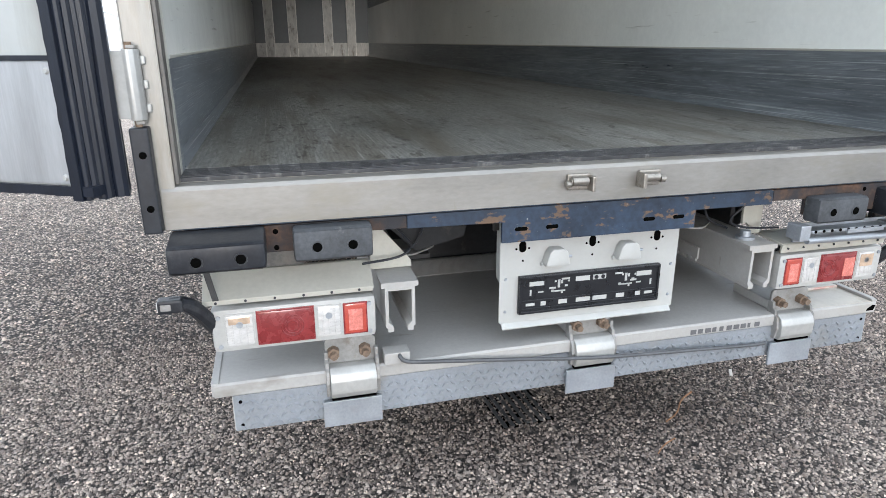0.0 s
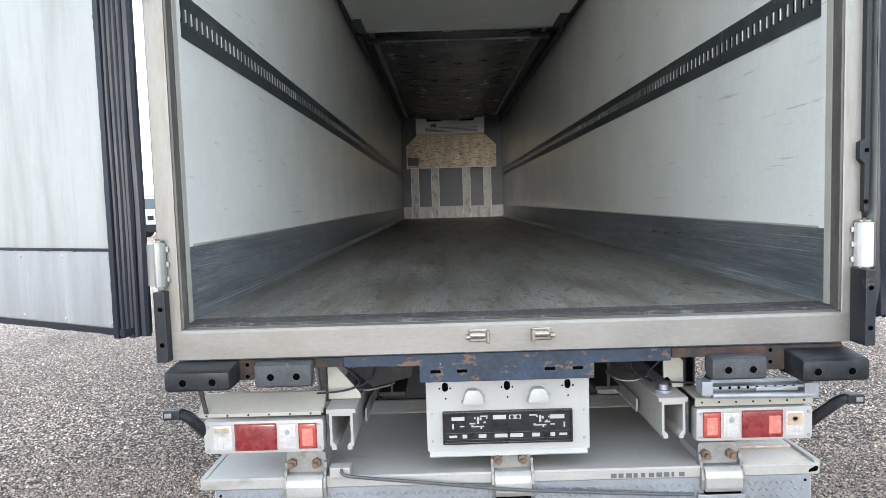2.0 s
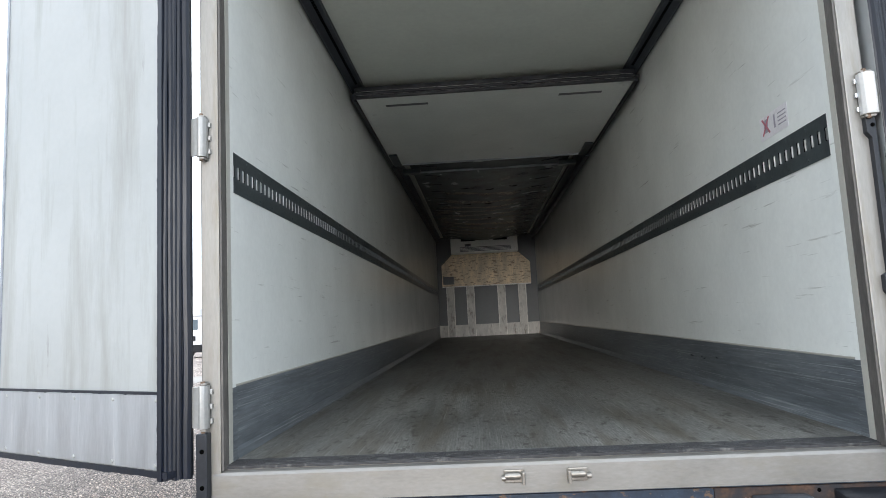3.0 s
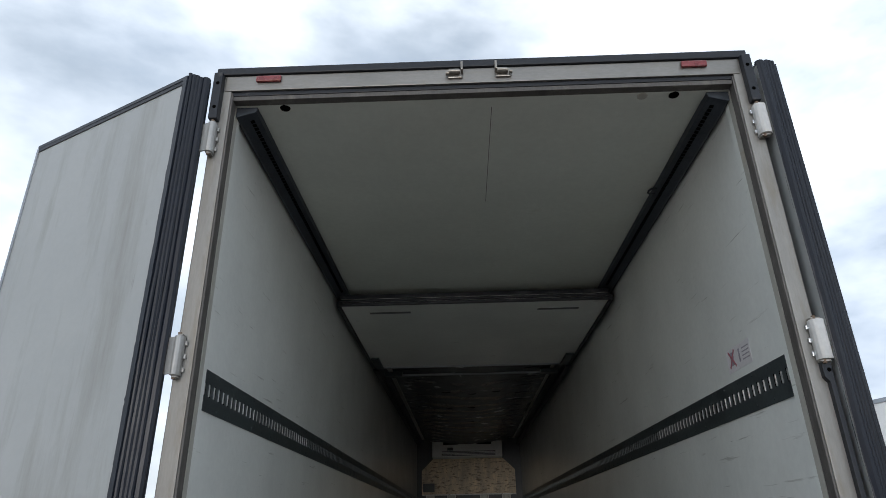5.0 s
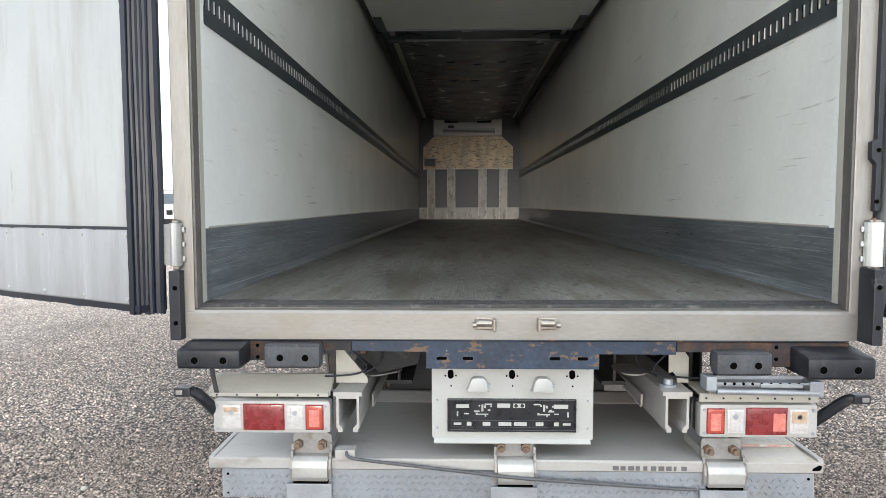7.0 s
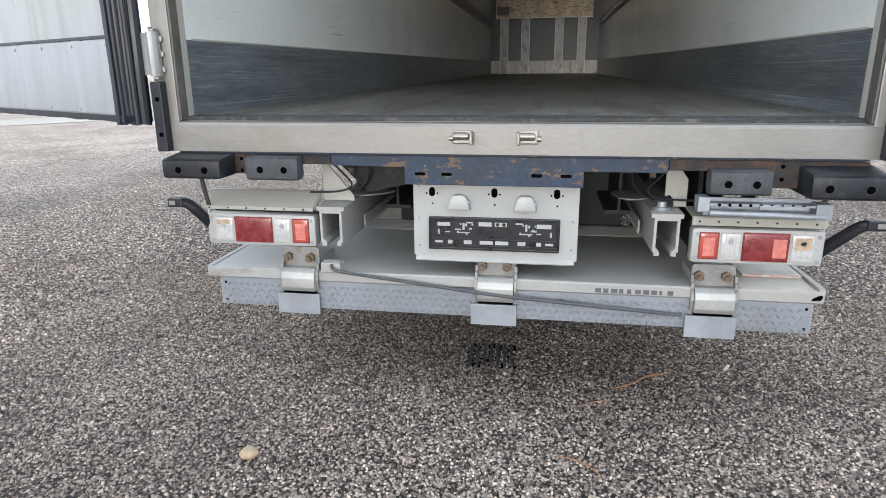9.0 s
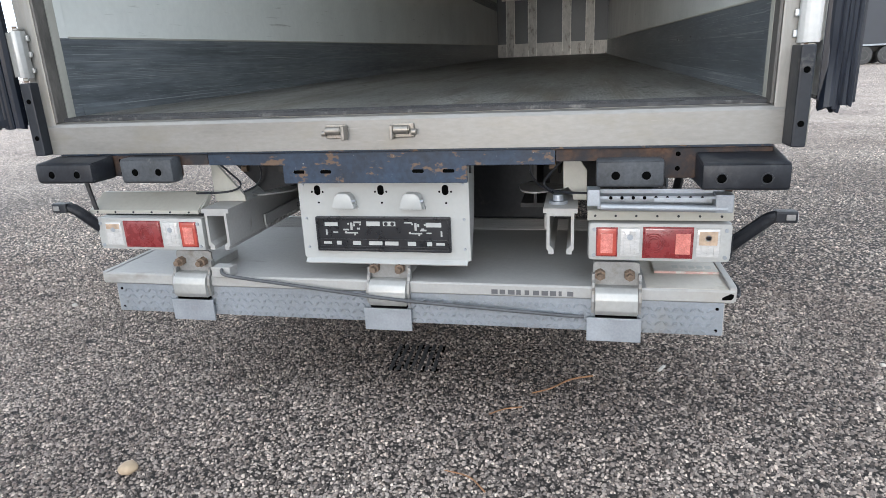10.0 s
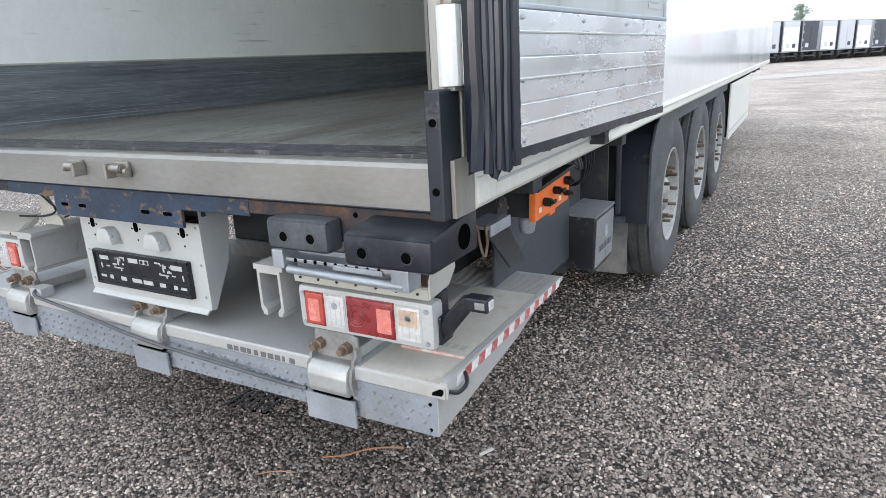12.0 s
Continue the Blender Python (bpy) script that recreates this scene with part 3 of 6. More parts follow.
for s in (-1, 1):
    x0, x1 = sorted((s * XI, s * XO))
    w = part("side_wall", box(x0, x1, 0.137, 13.55, 1.13, 3.90, 0.004), GRP, trailer, "cream-white smooth fibreglass sandwich wall, scuffed")
    part("outer_skin", box(*sorted((s * 1.302, s * 1.306)), 0.137, 13.55, 1.135, 3.90), SIDEWHITE, w, "glossy white outer skin")
    part("bottom_rail", prism([(s * 1.24, 1.062), (s * 1.30, 1.062), (s * 1.312, 1.075), (s * 1.312, 1.118), (s * 1.305, 1.134), (s * 1.24, 1.134)], "y", 0.138, 13.6, 0.003), RAILCREAM, w, "cream bottom rail along the side")
    part("rail_nose", prism([(s * 1.2975, 1.062), (s * 1.302, 1.062), (s * 1.312, 1.075), (s * 1.312, 1.118), (s * 1.305, 1.134), (s * 1.2975, 1.134)], "y", 0.040, 0.1378, 0.002), RAILCREAM, w)
    part("skin_nose", box(*sorted((s * 1.2975, s * 1.306)), 0.040, 0.1368, 1.135, 3.89), SIDEWHITE, w)
    part("rail_bead", box(*sorted((s * 1.312, s * 1.317)), 0.14, 13.6, 1.108, 1.116, 0.002), WHITEP, w)
    # scuff band and its foot
    part("kick_band", climbing(box(*sorted((s * (XI - 0.007), s * XI)), 0.147, YF, ZF + 0.03, 1.478, 0.002)), KICK, w, "dark blue-grey kick band with long pale scratches")
    part("kick_foot", climbing(prism([(s * (XI - 0.001), ZF - 0.002), (s * (XI - 0.024), ZF - 0.002), (s * (XI - 0.022), ZF + 0.005), (s * (XI - 0.010), ZF + 0.040), (s * (XI - 0.001), ZF + 0.040)], "y", 0.15, YF)), KICK, w, "sloping worn foot of the kick band")
    part("kick_top_trim", climbing(box(*sorted((s * (XI - 0.009), s * XI)), 0.147, YF, 1.474, 1.483, 0.002)), CREAM, w)

part("floor", climbing(box(-XI, XI, 0.14, 13.4, 1.12, ZF, 0.0)), FLOORM, trailer, "worn grey-brown non-slip load floor")
part("ceiling", box(-XI, XI, 0.137, 13.4, ZC, ZC + 0.012), CEIL, trailer, "plain cream ceiling panels")
roof = part("roof", box(-XO - 0.004, XO + 0.004, 0.137, 13.6, ZC + 0.016, ZT - 0.012, 0.01), SIDEWHITE, trailer, "white insulated roof")
front = part("front_wall", box(-XI, XI, YF, 13.6, 1.10, ZC, 0.0), BULKHEAD, trailer, "grey front bulkhead")

# rear frame
sill = part("rear_sill", prism([(0.0, 1.060), (0.0, 1.158), (0.006, 1.169), (0.018, 1.173), (0.040, 1.173), (0.040, 1.180), (0.137, 1.183), (0.137, 1.060)], "x", -1.258, 1.258, 0.0), STEEL, trailer, "stained stainless steel rear sill")
part("threshold_base", box(-1.221, 1.221, 0.036, 0.139, 1.1745, 1.1860, 0.002), THRESH, sill, "dark worn threshold strip")
for k in range(7):
    part("threshold_rib", box(-1.22, 1.22, 0.046 + 0.0135 * k, 0.055 + 0.0135 * k, 1.178, 1.1885 + 0.0004 * k, 0.001), THRESH, sill, "worn dark ribbed threshold strip" if k == 0 else "")
for s in (-1, 1):
    post = part("rear_post", box(*sorted((s * 1.2235, s * 1.2965)), 0.004, 0.136, 1.058, 3.90, 0.004), POST, trailer, "stainless steel rear corner post")
    part("seal_strip", box(*sorted((s * 1.2135, s * 1.2225)), 0.006, 0.058, 1.175, 3.79, 0.002), SEALGREY, post, "weathered grey-brown rubber seal strip")
    part("edge_profile", box(*sorted((s * 1.2135, s * 1.2225)), 0.062, 0.100, 1.186, 3.755, 0.002), CREAM, post, "pale edge profile")
    part("wall_return", box(*sorted((s * 1.2150, s * 1.2225)), 0.1005, 0.136, 1.190, 3.755), GRP, post)
    part("kick_end", box(*sorted((s * 1.2135, s * 1.2150)), 0.1005, 0.146, 1.190, 1.476, 0.0005), KICK, post)
    part("wall_edge", box(*sorted((s * 1.2225, s * 1.236)), 0.100, 0.150, 1.20, 3.755, 0.002), GRP, post)
header = part("rear_header", box(-1.258, 1.258, 0.0, 0.135, 3.80, 3.888, 0.004), STEEL, trailer, "stainless steel rear header")
part("roof_seal", box(-1.302, 1.302, -0.012, 0.14, 3.890, 3.932, 0.006), STRIP, header, "dark roof edge strip")
part("head_seal", box(-1.222, 1.222, 0.012, 0.060, 3.777, 3.799, 0.003), STRIP, header, "dark rubber head seal")
part("head_lip", box(-1.2225, 1.2225, 0.016, 0.0615, 3.7525, 3.7765, 0.002), SEALGREY, header, "grey-brown lip under the head seal")
part("head_profile", box(-1.222, 1.222, 0.062, 0.135, 3.752, 3.799, 0.003), CEIL, header)
for s in (-1, 1):
    red = part("marker_lamp", box(s * 1.04 - 0.062, s * 1.04 + 0.062, -0.016, -0.0005, 3.842, 3.876, 0.006), REDLENS, header, "red rear marker lamp")
for xc, d in ((-0.122, 1), (0.112, -1)):
    for zc, up in ((1.123, 0), (3.848, 1)):
        kp = part("latch_keeper", box(xc - 0.036, xc + 0.036, -0.012, -0.0005, zc - 0.024, zc + 0.024, 0.004), KEEPER, header if up else sill, "stainless door bar keeper")
        part("keeper_roller", rod((xc - 0.032, -0.022, zc + 0.004), (xc + 0.024, -0.022, zc + 0.004), 0.014, bevel=0.004), KEEPER, kp, smooth=True)
        part("keeper_lip", box(xc + d * 0.034 - 0.006, xc + d * 0.034 + 0.006, -0.044, -0.001, zc - (0.0 if up else 0.026), zc + (0.05 if up else 0.02), 0.004), KEEPER, kp)
        part("keeper_pin", rod((xc - d * 0.045, -0.020, zc - 0.004), (xc - d * 0.03, -0.020, zc - 0.004), 0.010), KEEPER, kp, smooth=True)

# dark buffer strips on the corner posts
for s in (-1, 1):
    for z0, z1, y0, xa, xb in ((1.060, 1.335 if s > 0 else 1.322, -0.034 if s < 0 else -0.086, 1.262 if s < 0 else 1.254, 1.305 if s < 0 else 1.292), (3.62, 3.89, -0.034, 1.262, 1.305)):
        st = part("post_strip", box(*sorted((s * xa, s * xb)), y0, 0.003 if s > 0 else 0.05, z0, z1, 0.005), STRIP, trailer, "dark plastic corner strip with bolt holes")
        for zz in (z0 + 0.065, z1 - 0.065):
            part("bolt_hole", rod((s * (xa + 0.019), y0 - 0.0015, zz), (s * (xa + 0.019), y0 + 0.004, zz), 0.009, seg=10), DARKHOLE, st)
part("post_casing", box(1.2925, 1.3035, -0.056, 0.0385, 1.061, 1.188, 0.002), POST, trailer, "stainless steel casing beside the corner strip")
st = part("post_strip", prism([(1.286, 1.54), (1.305, 1.54), (1.305, 2.385), (1.270, 2.385), (1.270, 2.325), (1.286, 2.305), (1.286, 1.80), (1.268, 1.79), (1.268, 1.73), (1.286, 1.71)], "y", -0.02, 0.03, 0.002), STRIP, trailer, "long dark plastic strip on the corner post")
for zz in (1.575, 1.76, 2.352):
    part("bolt_hole", rod((1.292, -0.0225, zz), (1.292, -0.018, zz), 0.008, seg=10), DARKHOLE, st)

# load rails on both walls
# steel darkens in steps further in: fading light painted into the slots
slot = mesh_of("rail_slot", box(-0.0015, 0.0032, -0.0045, 0.0045, -0.025, 0.025, 0.0012), BRIGHT)
mid_slot = mesh_of("rail_slot", box(-0.0012, 0.002, -0.0045, 0.0045, -0.025, 0.025), SLOTSTEEL)
dimmed_slot = mesh_of("rail_slot", box(-0.0012, 0.0014, -0.0045, 0.0045, -0.024, 0.024), SLOTDIM)
gap = mesh_of("rail_gap", box(-0.001, 0.0005, -0.0055, 0.0055, -0.028, 0.028), DARKHOLE)
N_SLOT, STEP = 228, 0.0575
for s in (-1, 1):
    rl = part("load_rail", box(*sorted((s * (XI - 0.006), s * (XI - 0.0005))), 0.135, 13.3, 2.287, 2.462, 0.002), RAIL, trailer, "dark steel load rail with a row of slots")
    rest = bmesh.new()
    for i in range(N_SLOT):
        y = 0.165 + STEP * i
        if i < 110:
            part("rail_slot", slot if i < 13 else mid_slot if i < 34 else dimmed_slot, None, rl, "bright slot of the load rail" if i == 0 else "", at=Matrix.Translation((s * (XI - 0.0075), y, 2.376)) @ pose(0, 0, 0, 0, 0, 0 if s < 0 else 180))
            if i < 60:
                part("rail_gap", gap, None, rl, at=Matrix.Translation((s * (XI - 0.0065), y + 0.012, 2.378)) @ pose(0, 0, 0, 0, 0, 0 if s < 0 else 180))
        else:
            box(*sorted((s * (XI - 0.0075), s * (XI - 0.0055))), y - 0.005, y + 0.005, 2.350, 2.402, 0, rest)
    tagged(part("far_slots", rest, RAIL, rl, "row of slots further in"), kind="stuff")
    riv = mesh_of("rail_rivet", rod((0, 0, 0), (0.003, 0, 0), 0.005, 0.003, 8), RAIL)
    for i in range(26):
        for zz in (2.306, 2.443):
            part("rail_rivet", riv, None, rl, at=Matrix.Translation((s * (XI - 0.006), 0.16 + 0.172 * i, zz)) @ pose(0, 0, 0, 0, 0, 180 if s > 0 else 0))

# ceiling tracks, stowed partition, air duct
for s in (-1, 1):
    tr = part("ceiling_track", prism([(s * 1.225, ZC), (s * 1.225, ZC - 0.050), (s * 1.205, ZC - 0.058), (s * 1.115, ZC - 0.030), (s * 1.110, ZC)], "y", 0.075, 13.2, 0.0), TRACK, trailer, "dark perforated ceiling track")
    hole = mesh_of("track_hole", box(-0.010, 0.010, -0.011, 0.011, -0.002, 0.001), DARKHOLE)
    for i in range(80):
        part("track_hole", hole, None, tr, at=Matrix.Translation((s * 1.150, 0.14 + 0.032 * i, ZC - 0.0415)) @ pose(0, 0, 0, 0, s * 17.3, 0))
hook = part("track_hook", tube([(1.112, 0.985, 3.722), (1.068, 0.985, 3.716), (1.066, 1.03, 3.708), (1.112, 1.032, 3.712)], 0.006, smooth=1), STRIP, trailer, "black wire hook at the track", smooth=True)
for x, m, nm in ((-0.975, DARKHOLE, "drain_plug"), (0.955, DARKHOLE, "drain_plug"), (0.80, CREAM, "cover_cap")):
    part(nm, rod((x, 0.088, ZC - 0.008), (x, 0.088, ZC + 0.002), 0.026, bevel=0.003), m, trailer, "round plug in the ceiling", smooth=True)
part("ceiling_joint", box(0.057, 0.060, 0.14, 1.15, ZC - 0.0008, ZC + 0.002), SEALGREY, trailer, "thin dark ceiling joint")
lid = part("stowed_partition", box(-1.165, 1.165, 2.735, 5.04, 3.600, 3.69, 0.004), GRP, trailer, "cream partition panel stowed under the ceiling")
for z0, z1, y0 in ((3.596, 3.622, 2.705), (3.632, 3.655, 2.712), (3.664, 3.70, 2.720)):
    part("edge_seal", box(-1.175, 1.175, y0, 2.736, z0, z1, 0.005), RUBBER, lid, "black rubber edge lip")
for s in (-1, 1):
    part("side_seal", box(*sorted((s * 1.165, s * 1.20)), 2.71, 5.09, 3.585, 3.64, 0.006), RUBBER, lid)
    part("grip_slot", box(s * 0.755 - 0.185, s * 0.755 + 0.185, 2.925, 2.968, 3.5965, 3.602, 0.002), BULKHEAD, lid, "narrow dark grip slot")
    part("corner_catch", box(*sorted((s * 1.06, s * 1.15)), 4.56, 5.06, 3.578, 3.60, 0.004), RAIL, lid, "perforated steel corner catch")
    part("lid_arm", box(*sorted((s * 1.13, s * 1.19)), 5.06, 13.0, 3.56, 3.62, 0.006), STRIP, lid, "dark side runner")
# the light caught by the panel's end edge is drawn as a strip
part("lid_end_strip", box(-1.10, 1.10, 5.041, 5.065, 3.585, 3.612, 0.004), GALV, lid, "pale strip drawn for the lit end edge of the stowed panel")
part("end_gap", box(-1.10, 1.10, 5.066, 5.11, 3.60, 3.63, 0.004), RUBBER, lid)
part("cross_bar", rod((-1.06, 5.56, 3.61), (1.06, 5.56, 3.61), 0.014, seg=12), GALV, trailer, "thin steel cross bar under the ceiling", smooth=True)
for s in (-1, 1):
    part("bar_sleeve", box(*sorted((s * 0.88, s * 1.10)), 5.50, 5.62, 3.595, 3.65, 0.006), RAIL, trailer, "dark end sleeve of the cross bar")
# sagging fabric air duct with folds across it
b = bmesh.new()
nx, ny = 28, 220
grid = []
for j in range(ny + 1):
    row = []
    for i in range(nx + 1):
        u, v = i / nx, j / ny
        x, y = -1.0 + 2.0 * u, 5.115 + 7.70 * v
        mid = max(0.0, 1 - (x / 0.70) ** 2)
        sag = 0.085 * mid * (0.55 + 0.45 * v)
        ph = v * 46 + 1.6 * math.sin(u * 3.1) + 3.0 * noise.noise((x * 0.9, y * 0.55, 0.4))
        fold = 0.062 * (abs(math.sin(ph)) ** 0.7 - 0.6) * max(0.0, v - 0.12) ** 0.9 * mid ** 0.4
        fold += 0.010 * noise.noise((x * 2.3, y * 1.6, 3.1)) * mid + 0.004 * noise.noise((x * 6.0, y * 2.4, 8.1)) * mid
        row.append(b.verts.new((x, y, 3.66 - sag + fold)))
    grid.append(row)
for j in range(ny):
    for i in range(nx):
        b.faces.new((grid[j][i], grid[j + 1][i], grid[j + 1][i + 1], grid[j][i + 1]))
bmesh.ops.solidify(b, geom=b.faces[:], thickness=0.006)
duct = part("air_duct", b, FABRIC, trailer, "dark sagging fabric air duct under the ceiling", smooth=True)
for s in (-1, 1):
    for i in range(14):
        y = 5.28 + 0.53 * i
        part("duct_lace", prism([(s * 0.655, y + 0.10), (s * 0.845, y), (s * 0.845, y + 0.026), (s * 0.655, y + 0.126)], "z", 3.618, 3.630), RUBBER, duct, "black lacing strap" if i == 0 else "")
for x, y in ((-0.35, 6.6), (0.02, 6.75), (0.36, 6.6), (-0.33, 7.9), (0.02, 7.9), (0.02, 9.4)):
    part("duct_tear", prism([(x - 0.06, y), (x - 0.01, y + 0.03), (x + 0.06, y - 0.01), (x + 0.06, y + 0.02), (x + 0.01, y + 0.06), (x - 0.05, y + 0.03)], "z", 3.580, 3.588), DARKHOLE, duct)

# front bulkhead
part("bulkhead_kick", box(-XI, XI, 13.31, 13.349, 1.275, 1.565, 0.004), BATTENFACE, front, "worn pale kick board")
for xc in (-0.925, -0.43, 0.335, 0.845):
    part("bulkhead_batten", box(xc - 0.095, xc + 0.095, 13.265, 13.345, 1.276, 2.53, 0.01), BATTENFACE, front, "worn pale upright batten")
    for xe in (xc - 0.091, xc + 0.091):
        part("batten_edge", box(xe - 0.008, xe + 0.008, 13.252, 13.30, 1.28, 2.50, 0.002), BATTEN, front)
b = prism([(-1.115, 2.52), (1.075, 2.52), (1.075, 3.04), (0.80, 3.30), (-0.85, 3.30), (-1.115, 3.04)], "y", 13.24, 13.30, 0.004)
ply = part("plywood_board", b, PLY, front, "worn plywood guard board with cut corners")
part("board_edge", box(-1.115, 1.075, 13.225, 13.30, 2.495, 2.519, 0.003), BATTEN, front)
part("board_patch", box(-1.09, -0.82, 13.232, 13.243, 2.57, 2.76, 0.002), BULKHEAD, ply, "grey metal patch")
evap = part("evaporator", box(-0.85, 0.78, 12.92, 13.34, 3.30, 3.66, 0.012), EVAP, front, "white evaporator housing")
for k in range(4):
    part("air_grille", box(-0.63, 0.62, 12.913, 12.921, 3.335 + 0.03 * k, 3.350 + 0.03 * k), BULKHEAD, evap)
for x in (-0.42, 0.36):
    part("fan_slot", box(x - 0.17, x + 0.17, 12.905, 12.925, 3.585, 3.65, 0.004), DARKHOLE, evap, "dark air opening")
part("type_plate", box(-0.50, -0.36, 12.912, 12.922, 3.455, 3.52, 0.001), BULKHEAD, evap)
for s in (-1, 1):
    part("side_bracket", box(-0.035 + s * 0.815 - 0.045, -0.035 + s * 0.815 + 0.045, 12.90, 12.93, 3.66, 3.745, 0.004), WHITEP, evap)

# notice on the wall
note = part("wall_notice", box(XI - 0.0015, XI - 0.0003, 0.47, 0.75, 2.505, 2.62), NOTICE, trailer, "faded loading notice with a red cross")
for k, (a, c, m) in enumerate(((0.665, 0.705, FADEDINK), (0.590, 0.606, FADEDINK))):
    part("notice_mark", box(XI - 0.0022, XI - 0.0014, a, c, 2.535, 2.60), m, note)
for d in (-1, 1):
    b = box(-0.0004, 0.0004, -0.055, 0.055, -0.006, 0.006)
    part("notice_cross", b, FADEDRED, note, at=pose(XI - 0.0028, 0.685, 2.568, d * 48, 0, 0))
for k in range(4):
    part("notice_line", box(XI - 0.0022, XI - 0.0014, 0.485, 0.565, 2.535 + 0.018 * k, 2.541 + 0.018 * k), FADEDINK, note)

# ---- doors ----


rngd = random.Random(8)


def door_frame(origin, u, n):
    return Matrix(((u[0], n[0], 0, origin[0]), (u[1], n[1], 0, origin[1]), (0, 0, 1, 0), (0, 0, 0, 1)))


def make_door(origin, angle, side):
    """A rear door turned out by angle from the wall's line; its inner face looks at +b in (a, b, z)."""
    if side < 0:
        u, n = (-math.cos(angle), math.sin(angle)), (-math.sin(angle), -math.cos(angle))
    else:
        u, n = (math.sin(angle), math.cos(angle)), (math.cos(angle), -math.sin(angle))
    m = door_frame(origin, u, n)

    def put(bm):
        bm.transform(m)
        return bm

    foot, top = (1.186, 3.822) if side < 0 else (1.196, 3.822)
    wide, edge = (1.335, 0.135) if side < 0 else (1.212, 0.110)      # the free end, and where the rubber begins
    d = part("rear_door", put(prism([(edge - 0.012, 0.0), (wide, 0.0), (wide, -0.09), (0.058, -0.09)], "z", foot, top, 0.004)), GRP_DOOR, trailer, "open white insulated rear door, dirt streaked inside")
    part("edge_frame", put(box(edge, wide, -0.002, 0.005, top - 0.022, top, 0.002)), STRIP, d)
    part("edge_frame", put(box(wide - 0.014, wide + 0.004, -0.092, 0.007, foot, top + 0.002, 0.004)), GALV, d)
    # rubber round the edge: worn and uneven
    def ragged(a0, a1, z0, z1, amount, seed):
        """Outline in (a, z) whose long edges waver."""
        tall = z1 - z0 > a1 - a0
        n = int(max(a1 - a0, z1 - z0) / 0.012)
        fwd, back = [], []
        for i in range(n + 1):
            f = i / n
            w = amount * (noise.noise((f * n * 0.11, seed, side * 3.0)) + 0.7 * noise.noise((f * n * 0.42, seed + 7, side * 3.0)) + (1.2 if rngd.random() < 0.04 else 0.0) * rngd.random())
            if tall:
                fwd.append((a0, z0 + (z1 - z0) * f))
                back.append((a1 + w, z0 + (z1 - z0) * f))
            else:
                fwd.append((a0 + (a1 - a0) * f, z0 - w))
                back.append((a0 + (a1 - a0) * f, z1))
        return fwd + back[::-1]

    part("bottom_seal", put(prism(ragged(0.08, wide, foot - 0.011, foot + 0.012, 0.004, 1.0), "y", -0.086, 0.010)), GASKET, d, "black ragged bottom seal")
    part("top_seal", put(prism([(0.06, -0.088), (edge, 0.008), (wide, 0.006), (wide, -0.085)], "z", top - 0.002, top + 0.022, 0.004)), GASKET, d)
    # lipped rubber seals down the slanting hinge edge
    part("gasket_base", put(prism([(edge - 0.004, 0.004), (edge - 0.018, 0.009), (0.054, -0.072), (0.058, -0.09), (edge - 0.004, -0.02)], "z", foot - 0.015, top + 0.016, 0.003)), GASKET, d, "black rubber door edge")
    for k, (f, r) in enumerate(((0.0, 0.0205), (0.30, 0.0125), (0.48, 0.0115), (0.66, 0.0125), (0.86, 0.010))):
        a, bb = 0.070 + (edge - 0.092) * f, -0.068 + 0.074 * f
        low = foot - 0.014 - (0.026 if side > 0 else 0.010) * rngd.random()
        pts = [(a + 0.004 * noise.noise((k * 3.1, z * 1.7, side)) + (0.010 * noise.noise((k * 2.7, z * 9.0, 2.0)) if z < 1.35 and side > 0 else 0.0), bb + 0.005 * noise.noise((k * 5.3, z * 2.1, 4 + side)), z) for z in np.linspace(low, top + 0.02 + 0.015 * rngd.random(), 44)]
        rib = tube(pts, r, 9, smooth=1)
        for v in rib.verts:
            v.co += Vector((0.5, 1, 0)) * (0.0012 if side > 0 else 0.0003) * noise.noise((v.co.x * 30, v.co.y * 30, v.co.z * 14))
            if v.co.z < low + 0.004:
                v.co.z -= (0.030 if side > 0 else 0.008) * max(0.0, noise.noise((v.co.x * 60 + k, v.co.y * 60, 1.3)))
        part("gasket_rib", put(rib), GASKET, d, "black ribbed door gasket" if k == 0 else "", smooth=True)
    part("gasket_flap", put(prism(ragged(edge - 0.026, edge, foot - 0.022, top + 0.014, 0.0035, 4.0), "y", 0.001, 0.0125)), GASKET, d, "flat black rubber flap with a ragged edge")
    if side < 0:
        kick = part("kick_plate", put(box(edge - 0.004, 1.320, 0.0, 0.006, 1.202, 1.476, 0.002)), ALU_STREAK, d, "streaked aluminium kick plate")
        part("kick_seam", put(prism(ragged(edge - 0.004, 1.320, 1.477, 1.488, 0.003, 9.0), "y", -0.001, 0.010)), GASKET, d, "uneven dark sealant line")
        for a in (0.150, 0.42, 0.69, 0.96, 1.24):
            for z in (1.218, 1.455):
                part("rivet", put(rod((a, 0.005, z), (a, 0.011, z), 0.0085, 0.005, 10)), WHITEP, kick, smooth=True)
    else:
        kick = part("kick_plate", put(box(edge - 0.004, wide - 0.003, 0.0, 0.006, 1.204, 1.49, 0.002)), ALU, d, "plank-profiled aluminium kick plate")
        for k in range(3):
            z0 = 1.206 + 0.093 * k
            part("kick_plank", put(box(edge - 0.002, wide - 0.005, 0.005, 0.0095, z0, z0 + 0.0915, 0.0018)), ALU, kick)
            part("plank_ridge", put(box(edge - 0.002, wide - 0.005, 0.008, 0.0125, z0 + 0.045, z0 + 0.051, 0.0018)), BRIGHT, kick)
        part("kick_seam", put(box(edge - 0.004, wide - 0.003, 0.0, 0.012, 1.484, 1.496, 0.003)), GALV, d)
